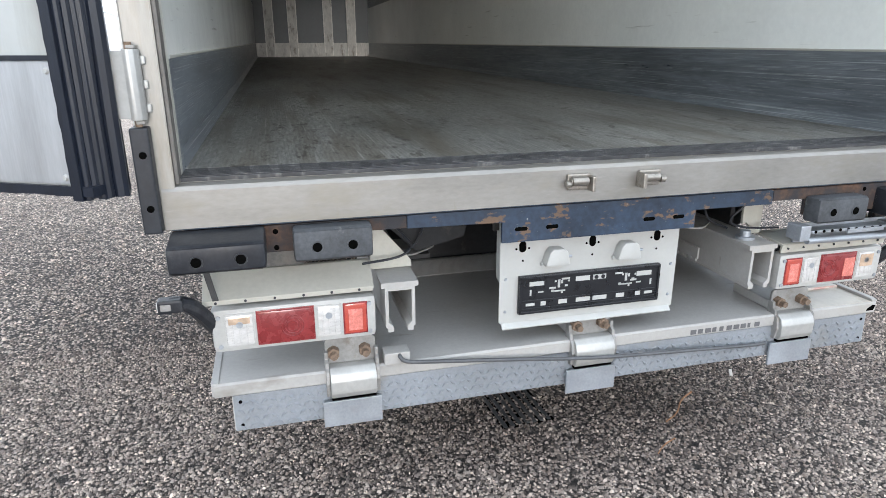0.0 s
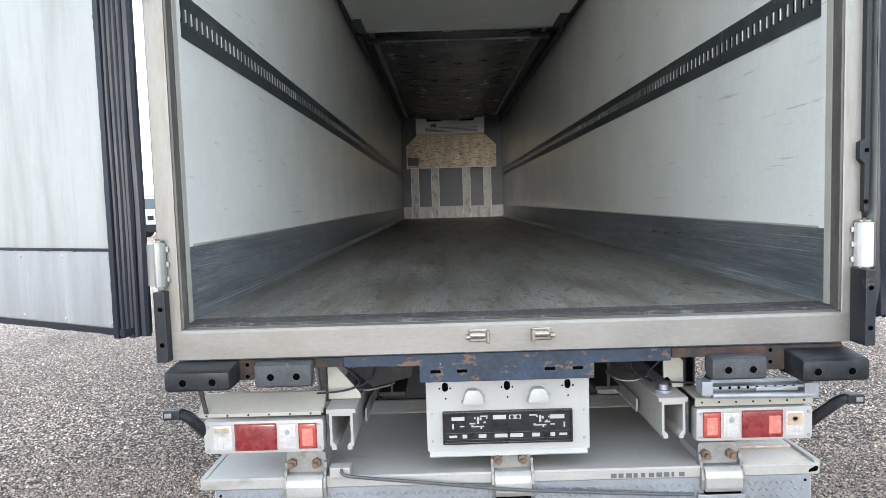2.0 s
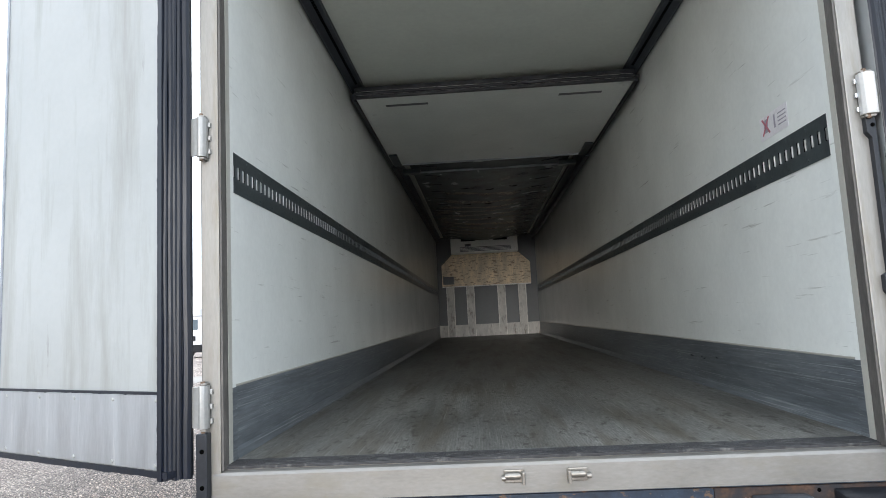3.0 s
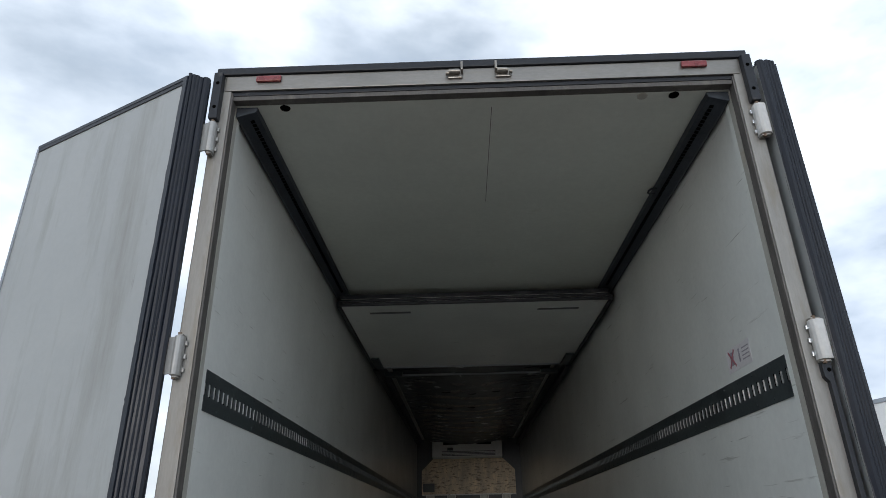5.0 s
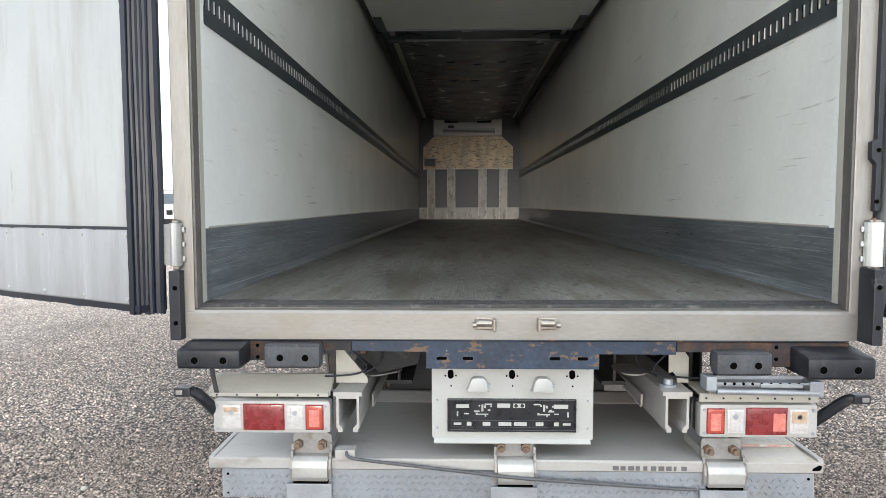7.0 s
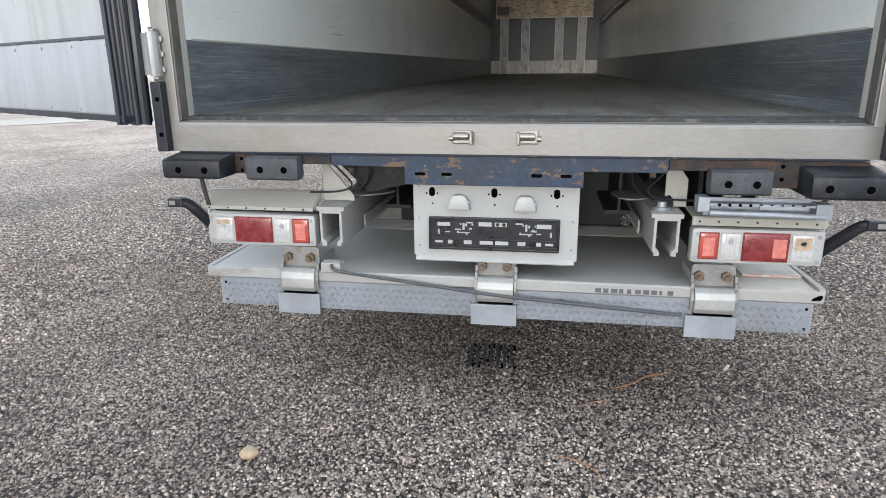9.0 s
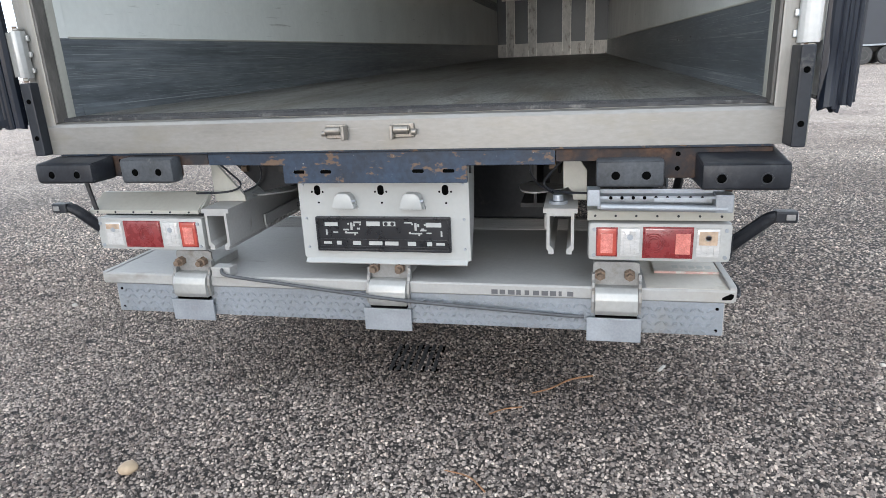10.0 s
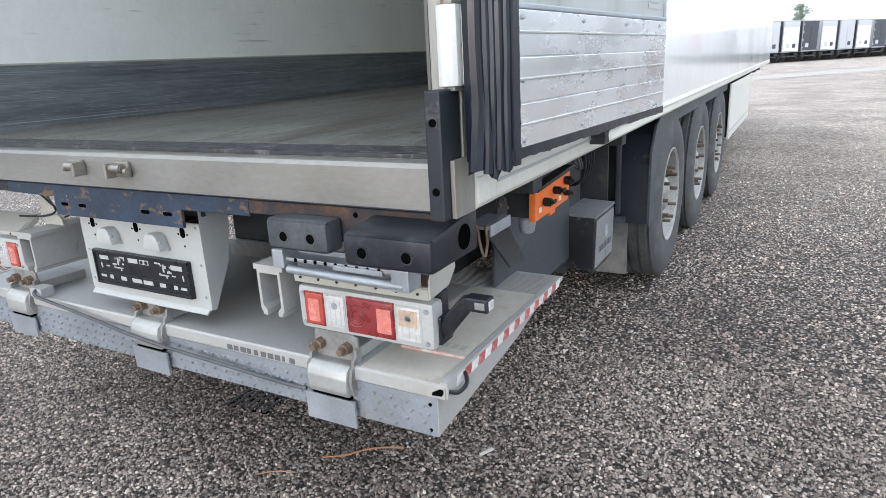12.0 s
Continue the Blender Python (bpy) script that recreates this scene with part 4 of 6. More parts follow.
        for a in (0.13, 0.46, 0.79, 1.12):
            for z in (1.222, 1.345, 1.468):
                part("rivet", put(rod((a, 0.008, z), (a, 0.0135, z), 0.007, 0.004, 10)), GALV, kick, smooth=True)
        note2 = part("door_notice", put(box(1.02, 1.16, 0.0005, 0.002, 1.52, 1.68)), WHITEP, d, "small white notice with grey lines")
        for k in range(6):
            part("notice_line", put(box(1.035, 1.14, 0.002, 0.0028, 1.535 + 0.022 * k, 1.540 + 0.022 * k)), GALV, note2)
    return d


make_door((-1.310, -0.122), radians(27.3), -1)
make_door((1.407, -0.098), radians(4.6), 1)
for s in (-1, 1):
    for zc in (1.42, 2.472, 3.515):
        near, far = (1.262, 1.296) if s < 0 else (1.262, 1.314)
        h = part("door_hinge", prism([(s * near, -0.001), (s * (near - 0.002), -0.026), (s * (near + 0.006), -0.040), (s * (near + 0.016), -0.045), (s * (far - 0.012), -0.045), (s * (far - 0.002), -0.038), (s * far, -0.022), (s * far, -0.001)], "z", zc - 0.080, zc + 0.080, 0.002), WORNWHITE if s > 0 else HINGEALU, trailer, "worn metal door hinge", smooth=True)
        blade = [(s * 1.285, -0.042), (s * 1.346, -0.018), (s * 1.352, -0.008), (s * 1.285, -0.032)] if s < 0 else [(1.305, -0.020), (1.335, -0.016), (1.340, 0.010), (1.345, 0.018), (1.330, -0.004), (1.305, -0.008)]
        part("hinge_blade", prism(blade, "z", zc - 0.076, zc + 0.076, 0.001), HINGEALU, h, "bent hinge blade")
        for z0, z1 in ((zc - 0.090, zc - 0.081), (zc + 0.081, zc + 0.089)):
            part("hinge_lug", prism([(s * (near + 0.002), -0.001), (s * (near + 0.004), -0.030), (s * (far - 0.012), -0.036), (s * (far - 0.006), -0.001)], "z", z0, z1, 0.002), POST, h)
        part("hinge_pin", rod((s * (near + 0.018), -0.026, zc - 0.096), (s * (near + 0.018), -0.026, zc + 0.096), 0.008, seg=10), RUSTBOLT, h, smooth=True)
        for dz in (-0.055, 0, 0.055):
            part("hinge_weld", box(*sorted((s * (near - 0.011), s * near)), -0.010, 0.0, zc + dz - 0.010, zc + dz + 0.010, 0.003), HINGEALU if s < 0 else ALU, h)

# ---- chassis and running gear ----
for s in (-1, 1):
    web = box(s * 0.50 - 0.006, s * 0.50 + 0.006, 0.55, 13.0, 0.74, 1.05)
    box(s * 0.50 - 0.06, s * 0.50 + 0.06, 0.55, 13.0, 1.045, 1.060, 0, web)
    box(s * 0.50 - 0.06, s * 0.50 + 0.06, 0.55, 13.0, 0.735, 0.752, 0, web)
    part("chassis_beam", web, CHASSIS, trailer, "dirty dark steel chassis beam")
for k in range(11):
    part("cross_member", box(-1.22, 1.22, 0.62 + 1.15 * k, 0.70 + 1.15 * k, 0.975, 1.056, 0.004), CHASSIS, trailer, "dark floor cross member" if k == 0 else "")
part("floor_underside", box(-1.23, 1.23, 0.14, 13.4, 1.085, 1.118), CHASSIS, trailer, "dark underside of the floor")
AXLES = (2.93, 4.24, 5.55)
R = 0.525
tyre_prof = [(-0.19, 0.30), (-0.195, 0.36), (-0.19, 0.46), (-0.165, 0.512), (-0.15, 0.522)]
for k in range(5):
    c = -0.15 + 0.06 * k
    tyre_prof += [(c + 0.004, 0.525), (c + 0.022 + 0.02, 0.525), (c + 0.046, 0.516), (c + 0.056, 0.516)]
tyre_prof += [(0.154, 0.522), (0.17, 0.510), (0.19, 0.46), (0.195, 0.40), (0.19, 0.345), (0.180, 0.300), (0.165, 0.292)]
tyre_me = mesh_of("tyre", revolve(tyre_prof, 0.0, 56, None, False), TYRE, True)
rim_me = mesh_of("rim", revolve([(-0.15, 0.29), (0.165, 0.291), (0.183, 0.298), (0.186, 0.290), (0.174, 0.274), (0.135, 0.266), (0.108, 0.250), (0.096, 0.222), (0.096, 0.155), (0.096, 0.06)], 0.0, 48), RIM, True)
hub_me = mesh_of("hub", revolve([(0.07, 0.140), (0.110, 0.137), (0.118, 0.112), (0.152, 0.098), (0.162, 0.084), (0.164, 0.02)], 0.0, 32), RIM, True)
nut_me = mesh_of("wheel_nut", rod((0.094, 0, 0), (0.140, 0, 0), 0.022, 0.019, 6), NUT)
stud_me = mesh_of("wheel_stud", rod((0.13, 0, 0), (0.196, 0, 0), 0.013, 0.011, 8), NUT)
hand_me = mesh_of("rim_hole", rod((0.090, 0, 0), (0.0985, 0, 0), 0.020, 0.020, 14), DARKHOLE)
for y in AXLES:
    part("axle", rod((-1.0, y, R), (1.0, y, R), 0.07, seg=18), CHASSIS, trailer, "dark axle tube", smooth=True)
    part("trailing_arm", box(-0.55, -0.45, y - 0.62, y + 0.2, R - 0.02, R + 0.13, 0.02), CHASSIS, trailer)
    part("trailing_arm", box(0.45, 0.55, y - 0.62, y + 0.2, R - 0.02, R + 0.13, 0.02), CHASSIS, trailer)
    for s in (-1, 1):
        w = part("wheel", tyre_me, None, trailer, "worn black tyre on a dusty grey steel rim", at=pose(s * 1.078, y, R - 0.0038 * y, 7 * y, 0, 0 if s > 0 else 180))
        part("rim", rim_me, None, w, "dusty grey steel rim")
        part("hub", hub_me, None, w)
        for k in range(10):
            a = k * 36.0
            part("wheel_nut", nut_me, None, w, at=pose(0, 0, 0, a) @ Matrix.Translation((0, 0, 0.168)))
            part("wheel_stud", stud_me, None, w, at=pose(0, 0, 0, a) @ Matrix.Translation((0, 0, 0.168)))
            part("rim_hole", hand_me, None, w, at=pose(0, 0, 0, a + 18) @ Matrix.Translation((0, 0, 0.205)))
for s in (-1, 1):
    # mudguard: a flap behind the first wheel, an arch over all three
    part("mudguard", prism([(2.33, 0.46), (2.34, 0.80), (2.42, 0.95), (2.54, 1.02), (2.70, 1.055), (6.10, 1.055), (6.10, 1.035), (2.72, 1.035), (2.57, 1.00), (2.46, 0.93), (2.375, 0.79), (2.365, 0.46)], "x", *sorted((s * 0.86, s * 1.236)), 0.0), STRIP, trailer, "black plastic mudguard over the wheels")
    part("guard_edge", prism([(2.315, 0.454), (2.325, 0.86), (2.44, 1.00), (2.60, 1.058), (6.14, 1.058), (6.14, 0.975), (2.80, 0.965), (2.64, 0.91), (2.53, 0.81), (2.455, 0.62), (2.43, 0.454)], "x", *sorted((s * 1.237, s * 1.252)), 0.003), GUARD, trailer, "dark grey mudguard edge")
    part("mud_flap", box(*sorted((s * 0.86, s * 1.128)), 2.345, 2.357, 0.145, 0.455, 0.003), DUSTFLAP, trailer, "dusty rubber mud flap")
    part("flap_stay", box(*sorted((s * 0.86, s * 1.12)), 2.305, 2.329, 0.46, 0.50, 0.004), GUARD, trailer)
    for xx in (0.92, 1.00, 1.08):
        part("flap_bar", box(s * xx - 0.012, s * xx + 0.012, 2.285, 2.318, 0.52, 1.05, 0.004), GUARD, trailer)
    sk = part("side_skirt", box(*sorted((s * 1.268, s * 1.290)), 6.2, 8.9, 0.45, 1.03, 0.01), RAILCREAM, trailer, "cream side skirt panel")
    part("skirt_bead", box(*sorted((s * 1.29, s * 1.295)), 6.22, 8.88, 0.53, 0.545, 0.003), WHITEP, sk)
    part("side_box", box(*sorted((s * 0.7, s * 1.26)), 6.3, 8.8, 0.46, 1.02, 0.01), CHASSIS, trailer)
    part("landing_leg", box(s * 0.95 - 0.06, s * 0.95 + 0.06, 10.2, 10.32, 0.02, 1.05, 0.006), CHASSIS, trailer)
part("air_tank", rod((-0.35, 1.45, 0.86), (0.35, 1.45, 0.86), 0.12, seg=20), CHASSIS, trailer, "dark air tank under the floor", smooth=True)

# things on the flank: valve panel, black box, catch, step bracket
vp = part("valve_panel", prism([(0.665, 0.872), (0.80, 0.874), (0.815, 0.860), (0.86, 0.862), (0.87, 0.876), (1.01, 0.880), (1.032, 0.985), (0.92, 0.988), (0.73, 0.984), (0.668, 0.968)], "x", 1.185, 1.208, 0.004), ORANGE, trailer, "orange air suspension control panel")
part("panel_cover", prism([(0.66, 0.972), (1.03, 0.992), (1.05, 1.000), (1.02, 1.006), (0.66, 0.984)], "x", 1.10, 1.222, 0.003), BLACK, vp)
part("panel_back", box(1.03, 1.184, 0.70, 1.00, 0.875, 1.045, 0.006), CHASSIS, vp)
for y, z, r in ((0.745, 0.925, 0.015), (0.845, 0.945, 0.014), (0.965, 0.958, 0.016), (0.955, 0.915, 0.011)):
    kn = part("valve_knob", rod((1.208, y, z), (1.238, y, z), r, bevel=0.004), BLACK, vp, "black valve knob", smooth=True)
    part("knob_lever", box(1.238, 1.246, y - 0.006, y + 0.028, z - 0.006, z + 0.006, 0.002), BLACK, kn)
for y in (0.70, 0.80, 0.90):
    part("panel_label", box(1.2082, 1.2095, y, y + 0.025, 0.895, 0.912), WHITETAPE, vp)
part("valve_block", rod((1.15, 0.74, 0.872), (1.15, 0.74, 0.815), 0.034, 0.024, bevel=0.004), GALV, trailer, smooth=True)
part("air_valve", rod((1.02, 0.58, 0.93), (1.13, 0.58, 0.93), 0.048, bevel=0.006), CHASSIS, trailer, "dirty round air valve", smooth=True)
for k in range(5):
    part("valve_bolt", rod((1.128, 0.58 + 0.032 * math.cos(1.257 * k), 0.93 + 0.032 * math.sin(1.257 * k)), (1.136, 0.58 + 0.032 * math.cos(1.257 * k), 0.93 + 0.032 * math.sin(1.257 * k)), 0.007, seg=6), RUSTBOLT, trailer)
part("air_valve", box(0.94, 1.09, 0.50, 0.66, 0.985, 1.04, 0.01), CHASSIS, trailer)
bx = part("flank_box", prism([(0.960, 0.385), (1.116, 0.358), (1.122, 0.628), (1.112, 0.640), (0.960, 0.643)], "y", 1.693, 2.043, 0.008), BOXGREY, trailer, "scuffed dark plastic flank box")
part("box_lid", prism([(0.955, 0.641), (1.126, 0.635), (1.128, 0.645), (0.955, 0.655)], "y", 1.687, 2.048, 0.003), BOXFACE, bx, "pale scuffed lid")
part("box_face", prism([(1.1180, 0.378), (1.1195, 0.378), (1.1255, 0.620), (1.1240, 0.620)], "y", 1.705, 2.032), BOXFACE, bx, "pale scuffed side with a badge")
part("box_badge", rod((1.1230, 1.89, 0.530), (1.1253, 1.89, 0.530), 0.034, seg=20), FADEDINK, bx)
for k in range(8):
    part("box_letter", box(1.1205, 1.1235, 1.765 + 0.030 * k, 1.783 + 0.030 * k, 0.445, 0.475), INK, bx)
part("box_bracket", box(0.905, 0.954, 1.72, 2.0, 0.33, 1.05, 0.004), CHASSIS, trailer)
part("side_catch", prism([(0.895, 1.150), (0.995, 1.150), (0.965, 1.122), (0.980, 1.096), (0.910, 1.096), (0.925, 1.122)], "x", 1.3135, 1.365, 0.004), CHASSIS, trailer, "worn steel door catch under the side")
sb = part("step_bracket", box(1.12, 1.192, 0.342, 0.487, 0.925, 0.939, 0.004), GALV, trailer, "galvanised bracket under the side")
part("step_lip", box(1.1925, 1.198, 0.342, 0.487, 0.906, 0.940, 0.002), GALV, sb)
part("bracket_arm", prism([(0.587, 0.83), (0.60, 0.94), (0.748, 0.94), (0.748, 0.825), (0.893, 0.666), (0.756, 0.674)], "x", 1.07, 1.08, 0.002), CHASSIS, trailer, "slanting weathered steel arm")
for k in range(4):
    part("air_hose", tube([(1.10 - 0.03 * k, 0.55, 1.03), (1.15 - 0.03 * k, 0.66 + 0.03 * k, 0.98), (1.08, 0.80, 0.965 + 0.012 * k), (0.98, 1.0, 0.93)], 0.0075), RUBBER, trailer, "black air hose" if k == 0 else "", smooth=True)
    part("air_hose", tube([(1.06, 1.62 + 0.04 * k, 1.05), (1.09, 1.64 + 0.05 * k, 0.92), (1.05, 1.70 + 0.03 * k, 0.80), (0.95, 1.75, 0.78)], 0.008), RUBBER, trailer, smooth=True)
for k in range(2):
    part("hose_loop", tube([(1.10, 1.34 + 0.03 * k, 1.05), (1.13, 1.38 + 0.03 * k, 0.97), (1.12, 1.46 + 0.03 * k, 0.90), (1.08, 1.42 + 0.03 * k, 0.95), (1.06, 1.38 + 0.03 * k, 1.04)], 0.006), GREYHOSE, trailer, "grey hose loop" if k == 0 else "", smooth=True)
part("equipment_plate", box(0.55, 1.06, 2.14, 2.16, 0.45, 1.05, 0.003), CHASSIS, trailer, "dark steel equipment plate")
part("equipment_plate", box(0.985, 0.997, 0.80, 1.68, 0.43, 0.87, 0.003), GUARD, trailer, "dusty grey steel plate behind the valve panel")
part("equipment_plate", box(0.80, 0.82, 0.45, 2.13, 0.60, 1.05, 0.003), CHASSIS, trailer)
part("spray_chain", tube([(1.192, 0.32, 0.945), (1.196, 0.325, 0.89), (1.182, 0.33, 0.842), (1.170, 0.325, 0.89), (1.166, 0.32, 0.945)], 0.004), RUSTBOLT, trailer, "rusty chain", smooth=True)

# ---- rear under-frame ----
BY = 0.022
beam = prism([(-0.63, 1.049), (0.60, 1.049), (0.60, 1.000), (0.312, 1.000), (0.312, 0.942), (-0.345, 0.942), (-0.345, 1.006), (-0.63, 1.010)], "y", BY, BY + 0.012, 0.002)
rb = part("rear_beam", beam, BLUE, trailer, "blue rear cross beam with rust patches")
part("beam_flange", box(-1.22, 1.22, BY + 0.01, 0.17, 1.043, 1.057, 0.002), BLUE, rb)
part("beam_back", box(-0.345, 0.312, 0.10, 0.112, 0.96, 1.056), CHASSIS, rb)
for x in (-0.285, -0.185, 0.145, 0.25):
    part("beam_slot", prism([(x - 0.017, 0.977), (x + 0.017, 0.977), (x + 0.021, 0.983), (x + 0.017, 0.989), (x - 0.017, 0.989), (x - 0.021, 0.983)], "y", BY - 0.001, BY + 0.004), DARKHOLE, rb)
for x0, x1, s in ((-1.25, -0.632, -1), (0.602, 1.24, 1)):
    zl = 0.972 if s < 0 else 0.955
    xs = -0.745 if s < 0 else 0.73
    outline = [(x0, zl), (xs, zl), (xs, 1.012), (x1, 1.012), (x1, 1.048), (x0, 1.048)] if s < 0 else [(x0, 1.010), (xs, 1.010), (xs, zl), (x1, zl), (x1, 1.048), (x0, 1.048)]
    rp = part("rusty_end_plate", prism(outline, "y", BY, BY + 0.012, 0.002), RUST, trailer, "rusty end plate of the rear beam")
    part("plate_gap", box(x0 + 0.0, x1, BY + 0.004, BY + 0.10, 1.050, 1.057), BLUE, rp)
    for z in (0.985, 1.03):
        xx = -1.0 + 0.008 if s < 0 else 0.972
        part("plate_hole", rod((xx, BY - 0.001, z), (xx, BY + 0.004, z), 0.0075, seg=10), DARKHOLE, rp)


def bumper(x0, x1, y0, y1, z0, z1, slope, mat, label):
    """A moulded rubber dock buffer with two bolt recesses in its face."""
    h = z1 - z0
    bb = part("dock_buffer", prism([(y0, z0 + 0.006), (y0, z1 - slope), (y0 + 0.012, z1 - slope + 0.006), (y1 - 0.02, z1), (y1, z1), (y1, z0), (y0 + 0.01, z0)], "x", x0, x1, 0.011), mat, trailer, label, smooth=True)
    for f in (0.29, 0.74) if x1 < 1.0 else (0.223, 0.731):
        xc = x0 + (x1 - x0) * f
        zc = z0 + (z1 - slope - z0) * 0.48
        part("bolt_recess", rod((xc, y0 - 0.0012, zc), (xc, y0 + 0.004, zc), 0.0130, seg=16), DARKHOLE, bb)
        part("recess_rim", revolve([(-0.0015, 0.0130), (-0.0015, 0.0165), (0.004, 0.0175), (0.004, 0.0130), (-0.0015, 0.0130)], 0, 18, None, False), mat, bb, at=Matrix.Translation((xc, y0, zc)) @ pose(0, 0, 0, 0, 0, 90))
    return bb


bumper(-1.252, -1.018, -0.105, 0.02, 0.968, 1.052, 0.016, RUBBER, "black moulded rubber dock buffer")
bumper(-0.948, -0.738, -0.045, 0.02, 0.957, 1.047, 0.006, BUMPER_GREY, "worn grey rubber dock buffer")
bumper(0.727, 0.927, -0.047, 0.02, 0.938, 1.023, 0.006, BUMPER_GREY, "worn grey rubber dock buffer")
b2 = bumper(1.024, 1.262, -0.105, 0.13, 0.940, 1.045, 0.030, RUBBER, "black moulded rubber corner buffer with a round side hole")
part("side_hole", rod((1.2605, 0.055, 0.990), (1.2635, 0.055, 0.990), 0.031, seg=22), DARKHOLE, b2)

# number plate carrier
pc = prism([(-0.326, 0.655), (-0.318, 0.648), (0.292, 0.640), (0.305, 0.650), (0.305, 0.940), (-0.326, 0.940)], "y", 0.085, 0.090, 0.0012)
carrier = part("plate_carrier", pc, WHITEP, trailer, "white sheet metal carrier with keyholes")
part("carrier_lip", prism([(0.085, 0.650), (0.070, 0.636), (0.072, 0.632), (0.090, 0.646)], "x", -0.318, 0.294), WHITEP, carrier)
part("carrier_side", prism([(0.09, 0.645), (0.09, 0.99), (0.206, 0.99), (0.206, 0.92), (0.182, 0.79), (0.105, 0.645)], "x", 0.301, 0.305, 0.001), WHITEP, carrier)
part("carrier_side", prism([(0.09, 0.79), (0.09, 0.99), (0.12, 0.99), (0.12, 0.80)], "x", -0.326, -0.322, 0.001), WHITEP, carrier)
for x in (-0.252, -0.012, 0.222):
    part("keyhole", prism([(x + 0.012 * math.cos(a), 0.905 + (0.006 if math.sin(a) > 0 else -0.006) + 0.012 * math.sin(a)) for a in np.linspace(0, math.tau, 17)[:-1]], "y", 0.0838, 0.0862), DARKHOLE, carrier)
    for dx, dz in ((-0.021, -0.006), (0.021, -0.006), (0.002, -0.046)):
        part("screw_hole", rod((x + dx, 0.0838, 0.905 + dz), (x + dx, 0.086, 0.905 + dz), 0.0038, seg=8), DARKHOLE, carrier)
for x in (-0.305, 0.285):
    for z in (0.69, 0.80, 0.925):
        part("carrier_rivet", rod((x, 0.081, z), (x, 0.086, z), 0.004, 0.006, 8), GALV, carrier)
for x in (-0.145, 0.105):
    pl = part("plate_light", prism([(x - 0.040, 0.842), (x + 0.040, 0.842), (x + 0.042, 0.850), (x + 0.032, 0.888), (x + 0.018, 0.900), (x - 0.018, 0.900), (x - 0.030, 0.888), (x - 0.042, 0.850)], "y", 0.045, 0.086, 0.007), WHITEP, carrier, "white number plate light", smooth=True)
    part("light_screw", rod((x + 0.034, 0.052, 0.872), (x + 0.046, 0.052, 0.872), 0.005, seg=8), GALV, pl)
    part("light_foot", box(x - 0.046, x + 0.046, 0.072, 0.086, 0.838, 0.850, 0.003), WHITEP, pl)
holder = part("plate_holder", box(-0.265, 0.238, 0.072, 0.0852, 0.680, 0.810, 0.004), PLATEBLK, carrier, "empty black number plate holder with cut-outs")
for z0, z1 in ((0.681, 0.690), (0.800, 0.809)):
    part("holder_rim", box(-0.264, 0.237, 0.067, 0.0725, z0, z1, 0.002), PLATEBLK, holder)
for x0 in (-0.264, 0.229):
    part("holder_rim", box(x0, x0 + 0.008, 0.067, 0.0725, 0.682, 0.808, 0.002), PLATEBLK, holder)
part("holder_ridge", box(-0.252, 0.225, 0.069, 0.0725, 0.722, 0.727, 0.001), PLATEBLK, holder)
part("holder_ridge", box(-0.252, 0.225, 0.069, 0.0725, 0.697, 0.700, 0.001), PLATEBLK, holder)
for x, z, w, h in ((-0.205, 0.782, 0.05, 0.016), (-0.045, 0.785, 0.05, 0.018), (0.015, 0.785, 0.046, 0.018), (0.178, 0.782, 0.055, 0.018),
                   (-0.225, 0.712, 0.03, 0.010), (-0.180, 0.712, 0.018, 0.016), (-0.112, 0.712, 0.030, 0.016), (-0.040, 0.712, 0.050, 0.016),
                   (0.020, 0.712, 0.050, 0.016), (0.095, 0.712, 0.030, 0.016), (0.160, 0.712, 0.018, 0.016), (0.200, 0.712, 0.03, 0.010),
                   (-0.128, 0.775, 0.008, 0.030), (-0.128, 0.750, 0.046, 0.005), (0.112, 0.775, 0.008, 0.030), (0.112, 0.750, 0.046, 0.005),
                   (-0.105, 0.790, 0.028, 0.006), (0.085, 0.790, 0.028, 0.006), (-0.150, 0.762, 0.022, 0.006), (0.140, 0.762, 0.022, 0.006),
                   (-0.225, 0.752, 0.006, 0.022), (0.205, 0.750, 0.006, 0.022), (0.16, 0.752, 0.018, 0.005), (-0.19, 0.752, 0.018, 0.005)):
    part("holder_cutout", box(x - w * 0.5, x + w * 0.5, 0.0706, 0.0725, z - h * 0.45, z + h * 0.45, 0.0), WHITEP, holder)
for xm in (-0.128, 0.112):
    for dx, dz, w, h in ((-0.012, 0.022, 0.006, 0.006), (0.010, 0.018, 0.007, 0.010), (0.026, 0.004, 0.010, 0.006), (-0.022, -0.010, 0.008, 0.008), (0.012, -0.016, 0.006, 0.010), (0.034, 0.020, 0.006, 0.006)):
        part("holder_cutout", box(xm + dx - w / 2, xm + dx + w / 2, 0.0706, 0.0725, 0.762 + dz - h / 2, 0.762 + dz + h / 2, 0.0), WHITEP, holder)
for x in (0.003, 0.027):
    part("holder_clip", rod((x, 0.0690, 0.785), (x, 0.0712, 0.785), 0.007, seg=12), PLATEBLK, holder)


